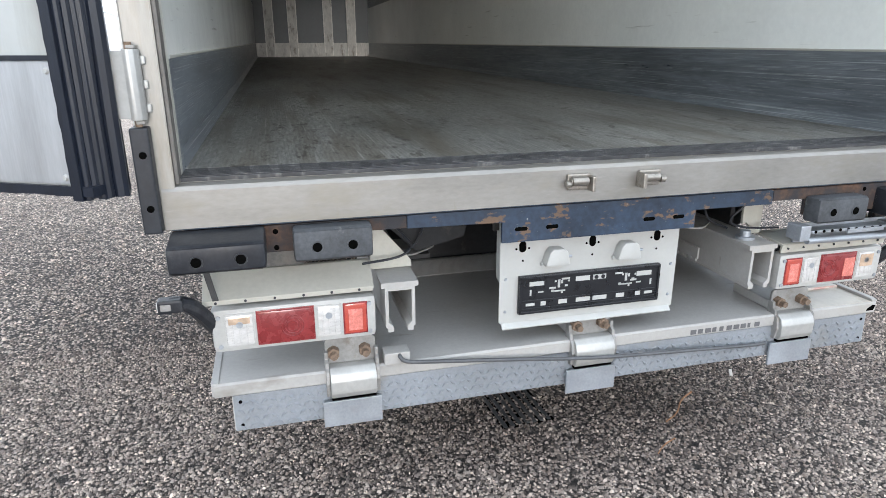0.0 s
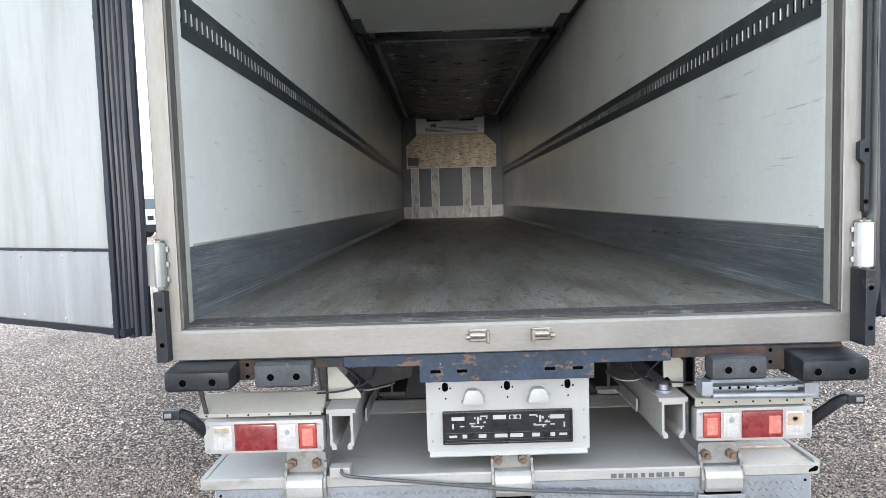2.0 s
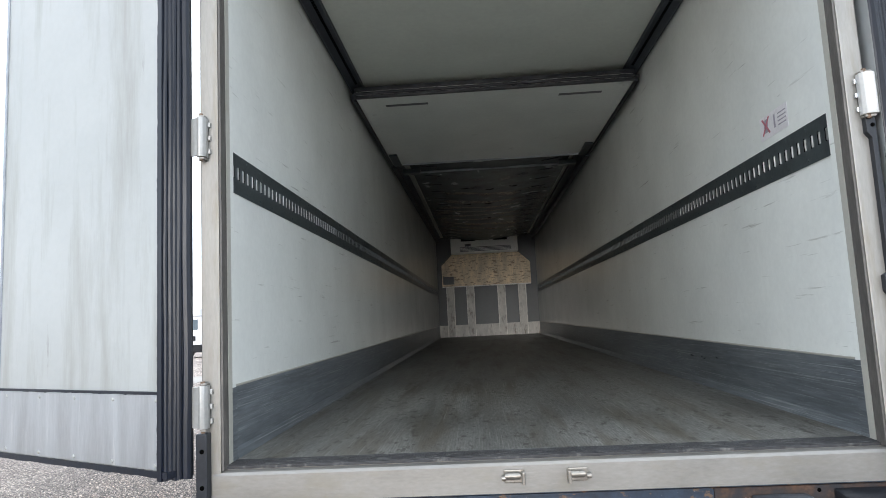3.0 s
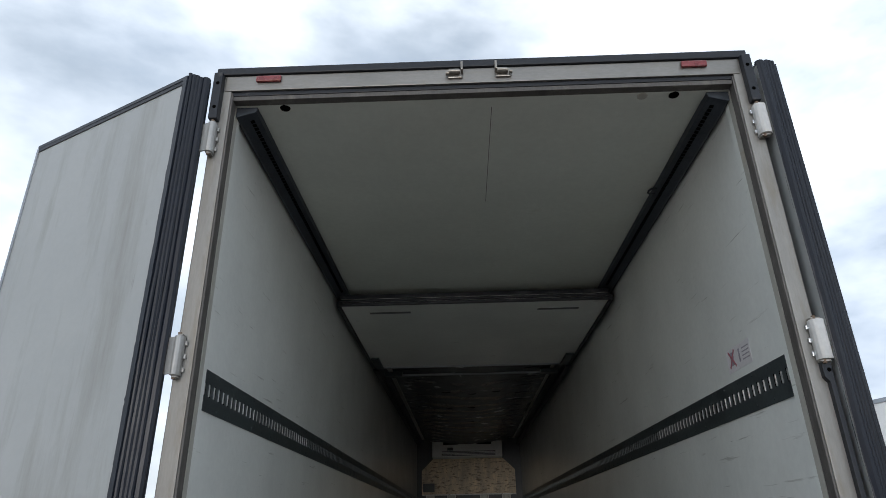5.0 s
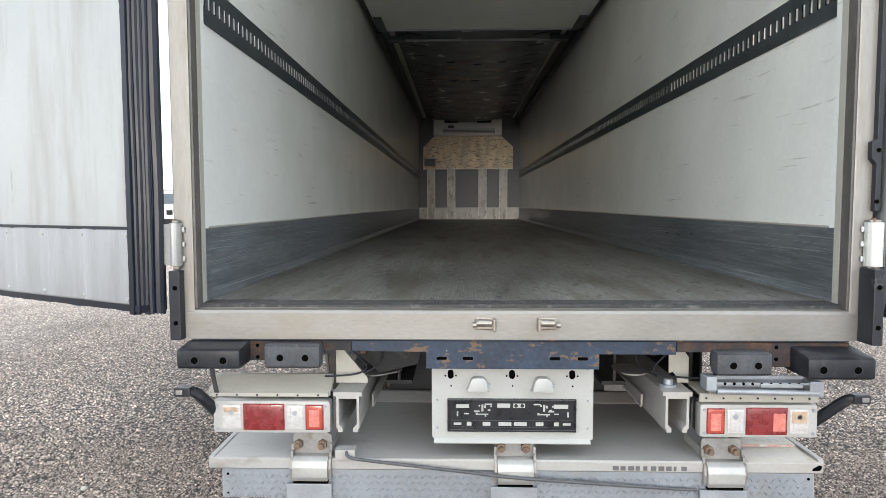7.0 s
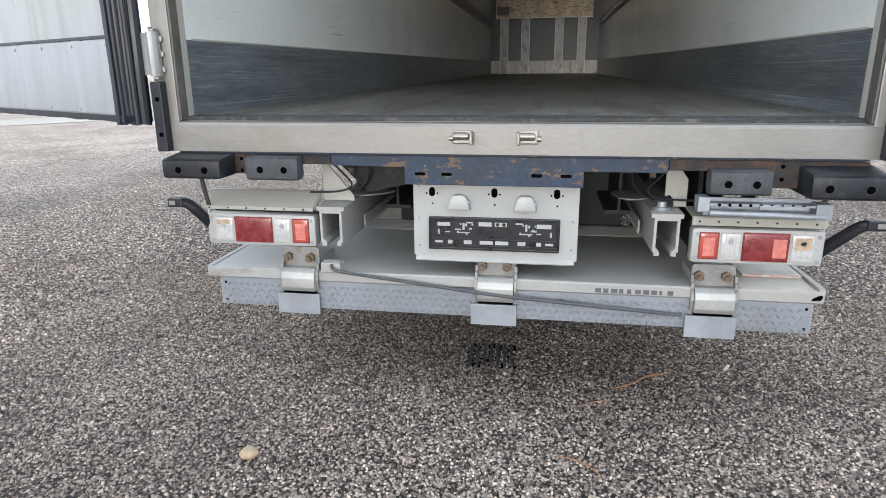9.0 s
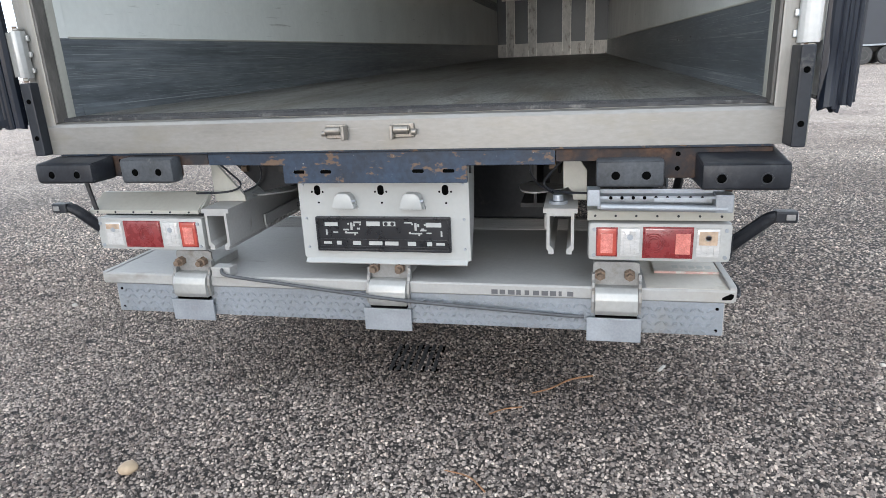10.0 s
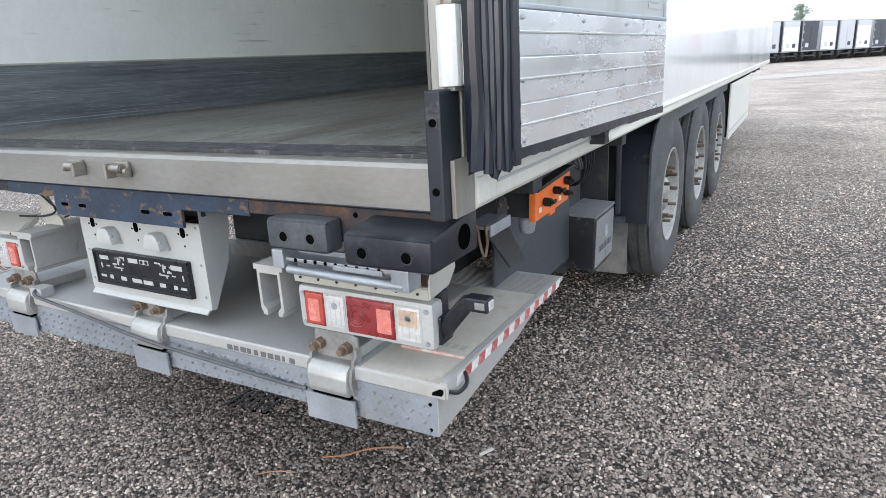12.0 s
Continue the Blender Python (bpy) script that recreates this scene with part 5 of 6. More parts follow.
# rear lamp clusters
def lamp_cluster(x0, x1, z0, z1, outer):
    """A long tail lamp; outer: -1 or 1, the side on which the amber window lies."""
    w = x1 - x0
    y0, y1 = 0.060, 0.140
    lc = part("tail_lamp", box(x0, x1, y0, y1 - 0.02, z0, z1, 0.018), LAMPBODY, trailer, "grey tail lamp with red and clear windows", smooth=True)
    part("lamp_back", box(x0 + 0.008, x1 - 0.008, y1 - 0.022, y1 + 0.02, z0 + 0.006, z1 + 0.010, 0.006), RUBBER, lc)
    for f0, f1, m, zf in ((0.085, 0.245, CLEARL, 0.15), (0.27, 0.605, REDLENS, 0.13), (0.63, 0.77, CLEARL, 0.15), (0.795, 0.935, BRIGHTRED, 0.15)):
        a, c = (x0 + f0 * w, x0 + f1 * w) if outer < 0 else (x1 - f1 * w, x1 - f0 * w)
        part("lamp_bezel", box(a - 0.003, c + 0.003, y0 - 0.0018, y0 + 0.004, z0 + (z1 - z0) * zf - 0.003, z1 - (z1 - z0) * (zf - 0.01) + 0.003, 0.001), LAMPBODY if m is CLEARL else REDLENS, lc)
        ln = part("lamp_window", box(a, c, y0 - 0.005, y0 + 0.01, z0 + (z1 - z0) * zf, z1 - (z1 - z0) * (zf - 0.01), 0.0065), m, lc, {REDLENS: "dark red lens", BRIGHTRED: "bright red lens", CLEARL: "clear ribbed lens"}[m], smooth=True)
        if m is CLEARL:
            for k in range(3):
                xx = a + (c - a) * (0.22 + 0.28 * k)
                part("lens_ridge", box(xx - 0.0025, xx + 0.0025, y0 - 0.0062, y0 - 0.0045, z0 + (z1 - z0) * 0.2, z1 - (z1 - z0) * 0.2, 0.001), m, ln)
            part("reflector", rod(((a + c) / 2, y0 - 0.0066, z1 - (z1 - z0) * 0.36), ((a + c) / 2, y0 - 0.0045, z1 - (z1 - z0) * 0.36), 0.010, 0.010, 18), GALV, ln, smooth=True)
            if f0 < 0.1:
                xc = (a + c) / 2
                part("bulb", box(a + 0.008, c - 0.008, y0 - 0.0066, y0 - 0.0045, z1 - (0.072 if outer > 0 else 0.046), z1 - 0.026, 0.0009), AMBERL, ln, "faint amber bulb behind the lens")
        if m is REDLENS:
            xr = c - 0.052 if outer > 0 else a + 0.004
            if outer > 0:
                part("reflex_field", box(c - 0.052, c - 0.006, y0 - 0.0068, y0 - 0.004, z0 + 0.030, z1 - 0.034, 0.001), REFLEX, ln)
            for r in (0.014, 0.022, 0.030):
                part("lens_ring", revolve([(-0.001, r), (-0.0025, r + 0.0015), (-0.001, r + 0.003), (0.003, r + 0.0015), (-0.001, r)], 0, 26, None, False), REDLENS, ln, at=Matrix.Translation(((a + 0.032 if outer > 0 else c - 0.06), y0 - 0.0045, (z0 + z1) / 2)) @ pose(0, 0, 0, 0, 0, 90))
        if m is BRIGHTRED:
            part("reflex_field", box(a + 0.012, c - 0.012, y0 - 0.0068, y0 - 0.004, z0 + 0.030, z1 - 0.036, 0.001), REFLEX, ln)
    for fx in (0.045, 0.955):
        for zz in (z0 + 0.02, z1 - 0.024):
            part("lamp_screw", rod((x0 + fx * w, y0 - 0.003, zz), (x0 + fx * w, y0 + 0.004, zz), 0.0065, 0.0075, 10), GALV, lc)
    return lc


lamp_cluster(-1.190, -0.722, 0.670, 0.803, -1)
lamp_cluster(0.708, 1.160, 0.666, 0.800, 1)
cv = part("lamp_cover", prism([(0.060, 0.818), (0.060, 0.832), (0.150, 0.885), (0.165, 0.885), (0.165, 0.877), (0.070, 0.826)], "x", -1.205, -0.730, 0.001), CREAM, trailer, "cream sheet cover over the lamp")
for k in range(6):
    part("cover_rivet", rod((-1.17 + 0.08 * k, 0.0575, 0.825), (-1.17 + 0.08 * k, 0.061, 0.825), 0.004, seg=8), STRIP, cv)
part("cover_end", prism([(0.062, 0.826), (0.105, 0.852), (0.150, 0.884), (0.155, 0.862), (0.135, 0.846), (0.118, 0.828), (0.090, 0.838), (0.080, 0.818)], "x", -0.731, -0.725, 0.001), CREAM, cv, "torn cream end")
part("cover_stay", prism([(-1.176, 0.835), (-1.160, 0.835), (-1.186, 0.975), (-1.202, 0.975)], "y", 0.05, 0.058, 0.001), CHASSIS, trailer, "thin dark stay")
cv = part("lamp_cover", prism([(0.060, 0.808), (0.056, 0.838), (0.062, 0.842), (0.200, 0.850), (0.200, 0.842), (0.066, 0.834), (0.068, 0.808)], "x", 0.705, 1.150, 0.001), CREAM, trailer, "cream sheet cover with a torn end")
for k in range(7):
    part("cover_rivet", rod((0.73 + 0.065 * k, 0.0545, 0.824), (0.73 + 0.065 * k, 0.059, 0.824), 0.004, seg=8), STRIP, cv)
part("cover_end", prism([(0.060, 0.812), (0.16, 0.820), (0.20, 0.86), (0.19, 0.905), (0.15, 0.90), (0.13, 0.87), (0.09, 0.90), (0.06, 0.86)], "x", 1.150, 1.156, 0.001), CREAM, cv, "bent rusty end plate")
part("cover_rust", box(1.10, 1.148, 0.07, 0.10, 0.84, 0.93, 0.004), RUST, cv)
# galvanised telescopic slide
sl = part("steel_slide", box(0.735, 1.120, -0.002, 0.055, 0.892, 0.902, 0.002), GALV, trailer, "galvanised perforated steel slide under the buffers")
part("slide_tube", rod((0.745, 0.000, 0.868), (1.120, 0.000, 0.862), 0.012, seg=14), GALV, sl, smooth=True)
part("slide_web", box(0.735, 1.120, 0.046, 0.056, 0.848, 0.915, 0.002), GALV, sl)
part("slide_head", box(0.702, 0.742, -0.015, 0.050, 0.872, 0.925, 0.004), GALV, sl)
part("slide_end", box(1.085, 1.138, -0.010, 0.050, 0.850, 0.908, 0.004), GALV, sl)
part("slide_tongue", box(0.905, 1.06, -0.008, 0.0, 0.884, 0.898, 0.002), GALV, sl)
for k in range(9):
    part("slide_hole", rod((0.775 + 0.034 * k, -0.0035, 0.897), (0.775 + 0.034 * k, -0.001, 0.897), 0.0055, seg=10), DARKHOLE, sl)

# side marker arms
for s, tip in ((-1, (-1.278, 0.002, 0.855)), (1, (1.304, 0.042, 0.830))):
    arm = part("marker_arm", tube([(s * 1.160, 0.118, 0.705), (s * 1.178, 0.105, 0.728), (tip[0] - s * 0.062, tip[1] + 0.026, tip[2] - 0.030), (tip[0] - s * 0.044, tip[1] + 0.016, tip[2] - 0.010), (tip[0] - s * 0.026, tip[1] + 0.006, tip[2]), tip], (0.024, 0.019), 10, smooth=1), RUBBER, trailer, "black rubber side marker arm", smooth=True)
    hd = part("marker_head", box(*sorted((tip[0] - s * 0.035, tip[0] + s * 0.028)), tip[1] - 0.018, tip[1] + 0.022, tip[2] - 0.018, tip[2] + 0.018, 0.006), RUBBER, arm)
    part("marker_lens", box(*sorted((tip[0] - s * 0.006, tip[0] + s * 0.020)), tip[1] - 0.0205, tip[1] - 0.016, tip[2] - 0.009, tip[2] + 0.009, 0.002), BRACKET, arm, "clear marker lens")
    part("marker_lens", box(*sorted((tip[0] + s * 0.026, tip[0] + s * 0.0305)), tip[1] - 0.012, tip[1] + 0.014, tip[2] - 0.012, tip[2] + 0.012, 0.002), CLEARL, arm)
    part("arm_foot", box(*sorted((s * 1.152, s * 1.168)), 0.085, 0.15, 0.675, 0.755, 0.006), RUBBER, arm)

# lift rails, open at the rear
for xc, ztop in ((-0.652, 0.842), (0.617, 0.850)):
    wd, zb = 0.045, ztop - 0.158
    prof = [(-0.056, ztop), (0.056, ztop), (0.056, ztop - 0.016), (wd, ztop - 0.016), (wd, zb + 0.016), (wd - 0.006, zb + 0.012), (wd - 0.006, zb), (wd - 0.024, zb), (wd - 0.024, zb + 0.016), (wd - 0.020, zb + 0.020),
            (wd - 0.010, zb + 0.030), (wd - 0.010, ztop - 0.026), (-wd + 0.010, ztop - 0.026), (-wd + 0.010, zb + 0.030), (-wd + 0.020, zb + 0.020), (-wd + 0.024, zb + 0.016), (-wd + 0.024, zb), (-wd + 0.006, zb), (-wd + 0.006, zb + 0.012), (-wd, zb + 0.016), (-wd, ztop - 0.016), (-0.056, ztop - 0.016)]
    ch = part("lift_rail", prism([(xc + a, z) for a, z in prof], "y", 0.045, 1.15, 0.0), PLATFORM, trailer, "grey extruded lift rail, open at the end")
    # black stop added to keep the empty rail dark inside
    part("rail_plug", box(xc - 0.033, xc + 0.033, 0.42, 0.44, zb + 0.030, ztop - 0.028), BLACK, ch)
    s = 1 if xc < 0 else -1
    part("gear_rack", box(*sorted((xc + s * 0.058, xc + s * 0.066)), 0.30, 1.1, zb + 0.03, zb + 0.075, 0.001), PLATFORM, ch, "toothed rack under the rail")
    tooth = mesh_of("rack_tooth", box(-0.004, 0.004, -0.006, 0.006, -0.007, 0.007), PLATFORM)
    for k in range(28):
        part("rack_tooth", tooth, None, ch, at=Matrix.Translation((xc + s * 0.062, 0.315 + 0.027 * k, zb + 0.024)))
    if xc > 0:
        part("rail_bolt", rod((xc - 0.01, 0.13, ztop), (xc - 0.01, 0.13, ztop + 0.030), 0.020, 0.017, 14), GALV, ch, smooth=True)
    if xc > 0:
        part("rail_washer", rod((xc - 0.01, 0.13, ztop), (xc - 0.01, 0.13, ztop + 0.010), 0.032, 0.032, 20), GALV, ch, smooth=True)
    part("mount_disc", prism([(xc + s * (0.085 + (0.088 + 0.012 * math.sin(3 * a + s)) * math.cos(a)), 0.36 + (0.088 + 0.012 * math.sin(3 * a + s)) * math.sin(a)) for a in np.linspace(0, math.tau, 25)[:-1]], "z", ztop + 0.004, ztop + 0.010), BRACKET, trailer, "round weathered mounting plate")
    plate = [(-0.720, ztop + 0.002), (-0.590, ztop + 0.002), (-0.592, 0.866), (-0.690, 0.985), (-0.690, 1.035), (-0.720, 1.035)] if xc < 0 else [(xc - s * 0.085, ztop + 0.002), (xc - s * 0.040, ztop + 0.002), (xc - s * 0.036, ztop + 0.030), (xc - s * 0.022, ztop + 0.046), (xc - s * 0.006, ztop + 0.040), (xc - s * 0.004, 1.035), (xc - s * 0.030, 1.035), (xc - s * 0.085, 0.955)]
    mt = part("mount_plate", prism(plate, "y", 0.17, 0.182, 0.002), CREAM, trailer, "cream mounting plate")
    part("gusset", prism([(0.135, 1.036), (0.50, ztop + 0.035), (1.20, ztop + 0.035), (1.20, 1.05), (0.135, 1.05)], "x", *sorted((xc + s * 0.012, xc + s * 0.022)), 0.001), BLACK, trailer, "dark gusset plate")
    for yy, zz in ((0.25, 0.96), (0.32, 1.0)):
        part("gusset_bolt", rod((xc + s * 0.022, yy, zz), (xc + s * 0.045, yy, zz), 0.015, seg=6), RUSTBOLT, mt)
    part("control_cable", tube([(xc - s * 0.03, 0.12, 1.03), (xc + s * 0.03, 0.14, 0.96), (xc + s * 0.07, 0.16, 0.91), (xc + s * 0.02, 0.14, 0.885), (xc - s * 0.10, 0.10, 0.89)], 0.004), RUBBER, trailer, "black cable", smooth=True)
    part("control_cable", tube([(xc + s * 0.05, 0.20, 1.03), (xc + s * 0.12, 0.22, 0.98), (xc + s * 0.10, 0.24, 0.90), (xc + s * 0.03, 0.20, 0.87)], 0.004), RUBBER, trailer, smooth=True)

# black sheet stands in for the shade of the hollow behind the mounting
part("lift_back_plate", prism([(-0.700, 1.046), (-0.360, 1.046), (-0.390, 0.900), (-0.555, 0.862), (-0.680, 0.985)], "y", 0.262, 0.270, 0.001), BLACK, trailer, "dark sheet drawn for the shaded cavity behind the lift mounting")
# unseen tube and plate, added to keep the opening under the trailer dark
part("torsion_tube", rod((-0.62, 0.76, 0.965), (0.62, 0.76, 0.965), 0.06, seg=20), BLACK, trailer, "added dark torsion tube in the opening behind the lift", smooth=True)
part("tube_guard", box(-0.60, 0.565, 1.035, 1.047, 0.555, 1.05, 0.003), BLACK, trailer, "added dark plate filling the opening behind the torsion tube")
# ---- folded tail lift platform ----
PX0, PX1, PY0, PY1, PZ = -1.205, 1.182, 0.060, 1.01, 0.572
LX0, LX1 = -1.155, 1.152          # the lower leaf is a little narrower
plat = part("lift_platform", prism([(PY0 + 0.006, PZ - 0.045), (PY0, PZ - 0.040), (PY0, PZ - 0.006), (PY0 + 0.006, PZ), (PY1, PZ), (PY1 + 0.02, PZ - 0.008), (PY1, PZ - 0.020)], "x", PX0, PX1, 0.0), PLATFORM, trailer, "grey painted folded tail lift platform")
lower = part("lower_leaf", prism([(0.062, 0.410), (0.066, 0.526), (PY1 - 0.05, 0.550), (PY1 - 0.02, 0.545), (0.62, 0.470)], "x", LX0, LX1, 0.002), CHECKER, plat, "galvanised lower leaf of the platform")
ck = bmesh.new()
for r in range(4):
    z = 0.421 + 0.0255 * r
    for c in range(86):
        x = LX0 + 0.02 + 0.0272 * c + (0.0136 if r % 2 else 0)
        if x > LX1 - 0.02:
            continue
        y = 0.062 + (z - 0.410) * 0.035
        a = math.radians(38 if (r + c) % 2 else -38)
        dx, dz = 0.0140 * math.cos(a), 0.0140 * math.sin(a)
        nx_, nz_ = -math.sin(a) * 0.0068, math.cos(a) * 0.0068
        ring = [ck.verts.new((x + px, y - 0.0003, z + pz)) for px, pz in ((-dx, -dz), (nx_, nz_), (dx, dz), (-nx_, -nz_))]
        top = [ck.verts.new((x + px * 0.6, y - 0.0042, z + pz * 0.6)) for px, pz in ((-dx, -dz), (nx_, nz_), (dx, dz), (-nx_, -nz_))]
        ck.faces.new(top)
        for k in range(4):
            ck.faces.new((ring[k], ring[(k + 1) % 4], top[(k + 1) % 4], top[k]))
for s, xe in ((-1, LX0), (1, LX1)):
    part("leaf_side", prism([(0.064, 0.412), (0.068, 0.524), (PY1 - 0.05, 0.548), (PY1 - 0.022, 0.544), (0.62, 0.472)], "x", *sorted((xe, xe + s * 0.003)), 0.0), PLATFORM, lower, "pale painted side of the leaf")
tagged(part("tread_pattern", ck, CHECKER, lower, "raised lozenges of the checker plate"), kind="stuff")
for x in (LX0 + 0.02, LX1 - 0.02):
    for z in (0.428, 0.505):
        yh = 0.062 + (z - 0.410) * 0.035
        part("leaf_hole", rod((x, yh - 0.002, z), (x, yh + 0.008, z), 0.0055, seg=10), DARKHOLE, lower)
for s, xe in ((-1, PX0), (1, PX1)):
    part("platform_edge", prism([(PY0 + 0.004, PZ - 0.040), (PY0 + 0.004, PZ + (0.008 if s > 0 else 0.002)), (PY0 + 0.02, PZ + (0.012 if s > 0 else 0.003)), (PY1 - 0.03, PZ + (0.006 if s > 0 else 0.002)), (PY1, PZ - 0.010)], "x", *sorted((xe - s * 0.016, xe + s * 0.006)), 0.002), PLATFORM, plat, "raised platform side edge")
part("edge_opening", prism([(PX1 - 0.040, PZ - 0.033), (PX1 - 0.010, PZ - 0.031), (PX1 - 0.004, PZ - 0.022), (PX1 - 0.004, PZ - 0.012), (PX1 - 0.014, PZ - 0.010), (PX1 - 0.038, PZ - 0.024)], "y", PY0 - 0.0015, PY0 + 0.004), DARKHOLE, plat)
part("edge_ring", tube([(PX1 + 0.004, 0.075, PZ - 0.02), (PX1 + 0.022, 0.10, PZ - 0.035), (PX1 + 0.03, 0.14, PZ - 0.02), (PX1 + 0.01, 0.16, PZ - 0.002)], 0.006), RUBBER, plat, "black rubber ring", smooth=True)
tape_r = mesh_of("red_stripe", prism([(-0.028, -0.015), (0.0165, -0.015), (0.028, 0.014), (-0.0165, 0.014)], "x", 0, 0.0012), REDTAPE)
tape_w = mesh_of("white_stripe", prism([(-0.028, -0.015), (0.0165, -0.015), (0.028, 0.014), (-0.0165, 0.014)], "x", 0, 0.0012), WHITETAPE)
for k in range(19):
    part("tape_stripe", tape_r if k % 2 else tape_w, None, plat, "red and white warning tape" if k < 2 else "", at=Matrix.Translation((PX1 + 0.0062, 0.14 + 0.0447 * k, PZ - 0.010)))
for k in range(16):
    part("ramp_groove", box(PX0 + 0.03, PX1 - 0.03, 0.79 + 0.0125 * k, 0.7955 + 0.0125 * k, PZ - 0.002, PZ + 0.0025, 0.001), PLATFORM, plat)
# added cream sheet; its paler tone also carries sky light from the side
part("end_panel", box(0.905, PX1 - 0.017, 0.068, 0.785, PZ - 0.002, PZ + 0.0008, 0.0), PLATWARM, plat, "worn cream end panel with side light in its tone")
flap = part("fold_flap", prism([(0.225, PZ + 0.001), (0.225, PZ + 0.010), (0.56, PZ + 0.006), (0.56, PZ + 0.001)], "x", 0.945, 1.162, 0.001), PLATWARM, plat, "worn cream folding flap with a red front edge")
part("flap_edge", box(0.945, 1.162, 0.2205, 0.2246, PZ + 0.001, PZ + 0.0096, 0.001), PINKEDGE, flap, "faded red front edge")
for k in range(5):
    part("flap_letter", box(1.010 + 0.028 * k, 1.030 + 0.028 * k, 0.255, 0.285, PZ + 0.0092, PZ + 0.0107), CREAM, flap)
for k in range(10):
    wdt = (0.017, 0.015, 0.018, 0.012, 0.012, 0.016, 0.017, 0.016, 0.008, 0.016)[k]
    part("maker_letter", box(0.379 + 0.0293 * k, 0.379 + 0.0293 * k + wdt * 1.3, PY0 - 0.0015, PY0 + 0.001, 0.5355, 0.5525), INK, plat, "row of dark printed letters" if k == 0 else "")
# hinges of the platform
for x0, x1, z in ((-0.893, -0.722, 0.006), (-0.092, 0.080, 0.0), (0.714, 0.887, -0.004)):
    c0, c1 = x0 + 0.022, x1 - 0.010
    hg = part("platform_hinge", prism([(0.040, 0.482 + z), (0.030, 0.500 + z), (0.030, 0.540 + z), (0.038, 0.562 + z), (0.058, 0.576 + z), (0.090, 0.576 + z), (0.090, 0.482 + z)], "x", c0, c1, 0.004), HINGEALU, trailer, "pale aluminium platform hinge cover", smooth=True)
    part("hinge_bracket", prism([(x0 + 0.014, 0.574 + z), (x1 - 0.002, 0.574 + z), (x1 - 0.004, 0.650 + z), (x1 - 0.016, 0.658 + z), (x0 + 0.020, 0.658 + z), (x0 + 0.014, 0.648 + z)], "y", 0.090, 0.100, 0.002), BRACKET, hg, "weathered upright bracket")
    part("bracket_foot", box(x0 + 0.02, x1 - 0.01, 0.10, 0.30, PZ, PZ + 0.036, 0.006), PLATFORM, hg)
    for xx in (c0 - 0.012, c1 + 0.001):
        part("hinge_cheek", prism([(0.048, 0.486 + z), (0.040, 0.530 + z), (0.048, 0.566 + z), (0.060, 0.574 + z), (0.062, 0.590 + z), (0.074, 0.598 + z), (0.076, 0.618 + z), (0.100, 0.622 + z), (0.100, 0.486 + z)], "x", xx, xx + 0.011, 0.0015), BRACKET, hg)
    part("hinge_gap", box(c0 + 0.002, c1 - 0.002, 0.044, 0.08, 0.472 + z, 0.481 + z), DARKHOLE, hg)
    part("hinge_plate", prism([(x0 - 0.004, 0.384 + z), (x1 + 0.004, 0.384 + z), (x1 + 0.004, 0.470 + z), (x0 - 0.004, 0.470 + z)], "y", 0.042, 0.051, 0.002), GALV, hg, "galvanised lower hinge plate")
    for xx in (x0 + 0.038, x1 - 0.038):
        rb_ = rod((xx, 0.046, 0.616 + z), (xx, 0.092, 0.616 + z), 0.011, seg=10)
        rod((xx, 0.066, 0.616 + z), (xx, 0.090, 0.616 + z), 0.019, 0.019, 6, rb_)
        part("hinge_bolt", rb_, RUSTBOLT, hg, "rusty bolt")
# lead running across the platform edge
part("hose_bracket", box(-0.705, -0.625, 0.045, 0.10, 0.572, 0.612, 0.004), PLATFORM, trailer, "small grey bracket")
part("platform_hose", tube([(-0.655, 0.070, 0.605), (-0.660, 0.038, 0.604), (-0.648, 0.030, 0.588), (-0.60, 0.034, 0.578), (-0.3, 0.036, 0.545), (0.0, 0.018, 0.517), (0.3, 0.036, 0.492), (0.55, 0.046, 0.473), (0.66, 0.052, 0.465)], 0.0066, 8, smooth=2), GREYHOSE, trailer, "grey hose slung across the platform edge", smooth=True)
part("hose_end", rod((0.655, 0.052, 0.4655), (0.70, 0.058, 0.464), 0.006, seg=8), GREYHOSE, trailer)

# ---- yard in the distance ----
sheet("road", -1.5, 1.5, -60, 120, 0.012, ROADM, "pale worn concrete strip across the gravel yard", "road", -37, (5.0, 42.6))
sheet("grass", -3.0, 0.0, -30, 30, 0.02, GRASS, "mown green grass strip beside the hall", "grass", 18.4, (32.0, 31.0))

far_tyre = mesh_of("tyre", revolve([(-0.17, 0.3), (-0.18, 0.46), (-0.15, 0.52), (0.15, 0.52), (0.18, 0.46), (0.17, 0.3)], 0, 26), TYRE, True)
far_rim = mesh_of("rim", revolve([(0.10, 0.30), (0.175, 0.30), (0.15, 0.26), (0.09, 0.2), (0.09, 0.05)], 0, 24), RIM, True)


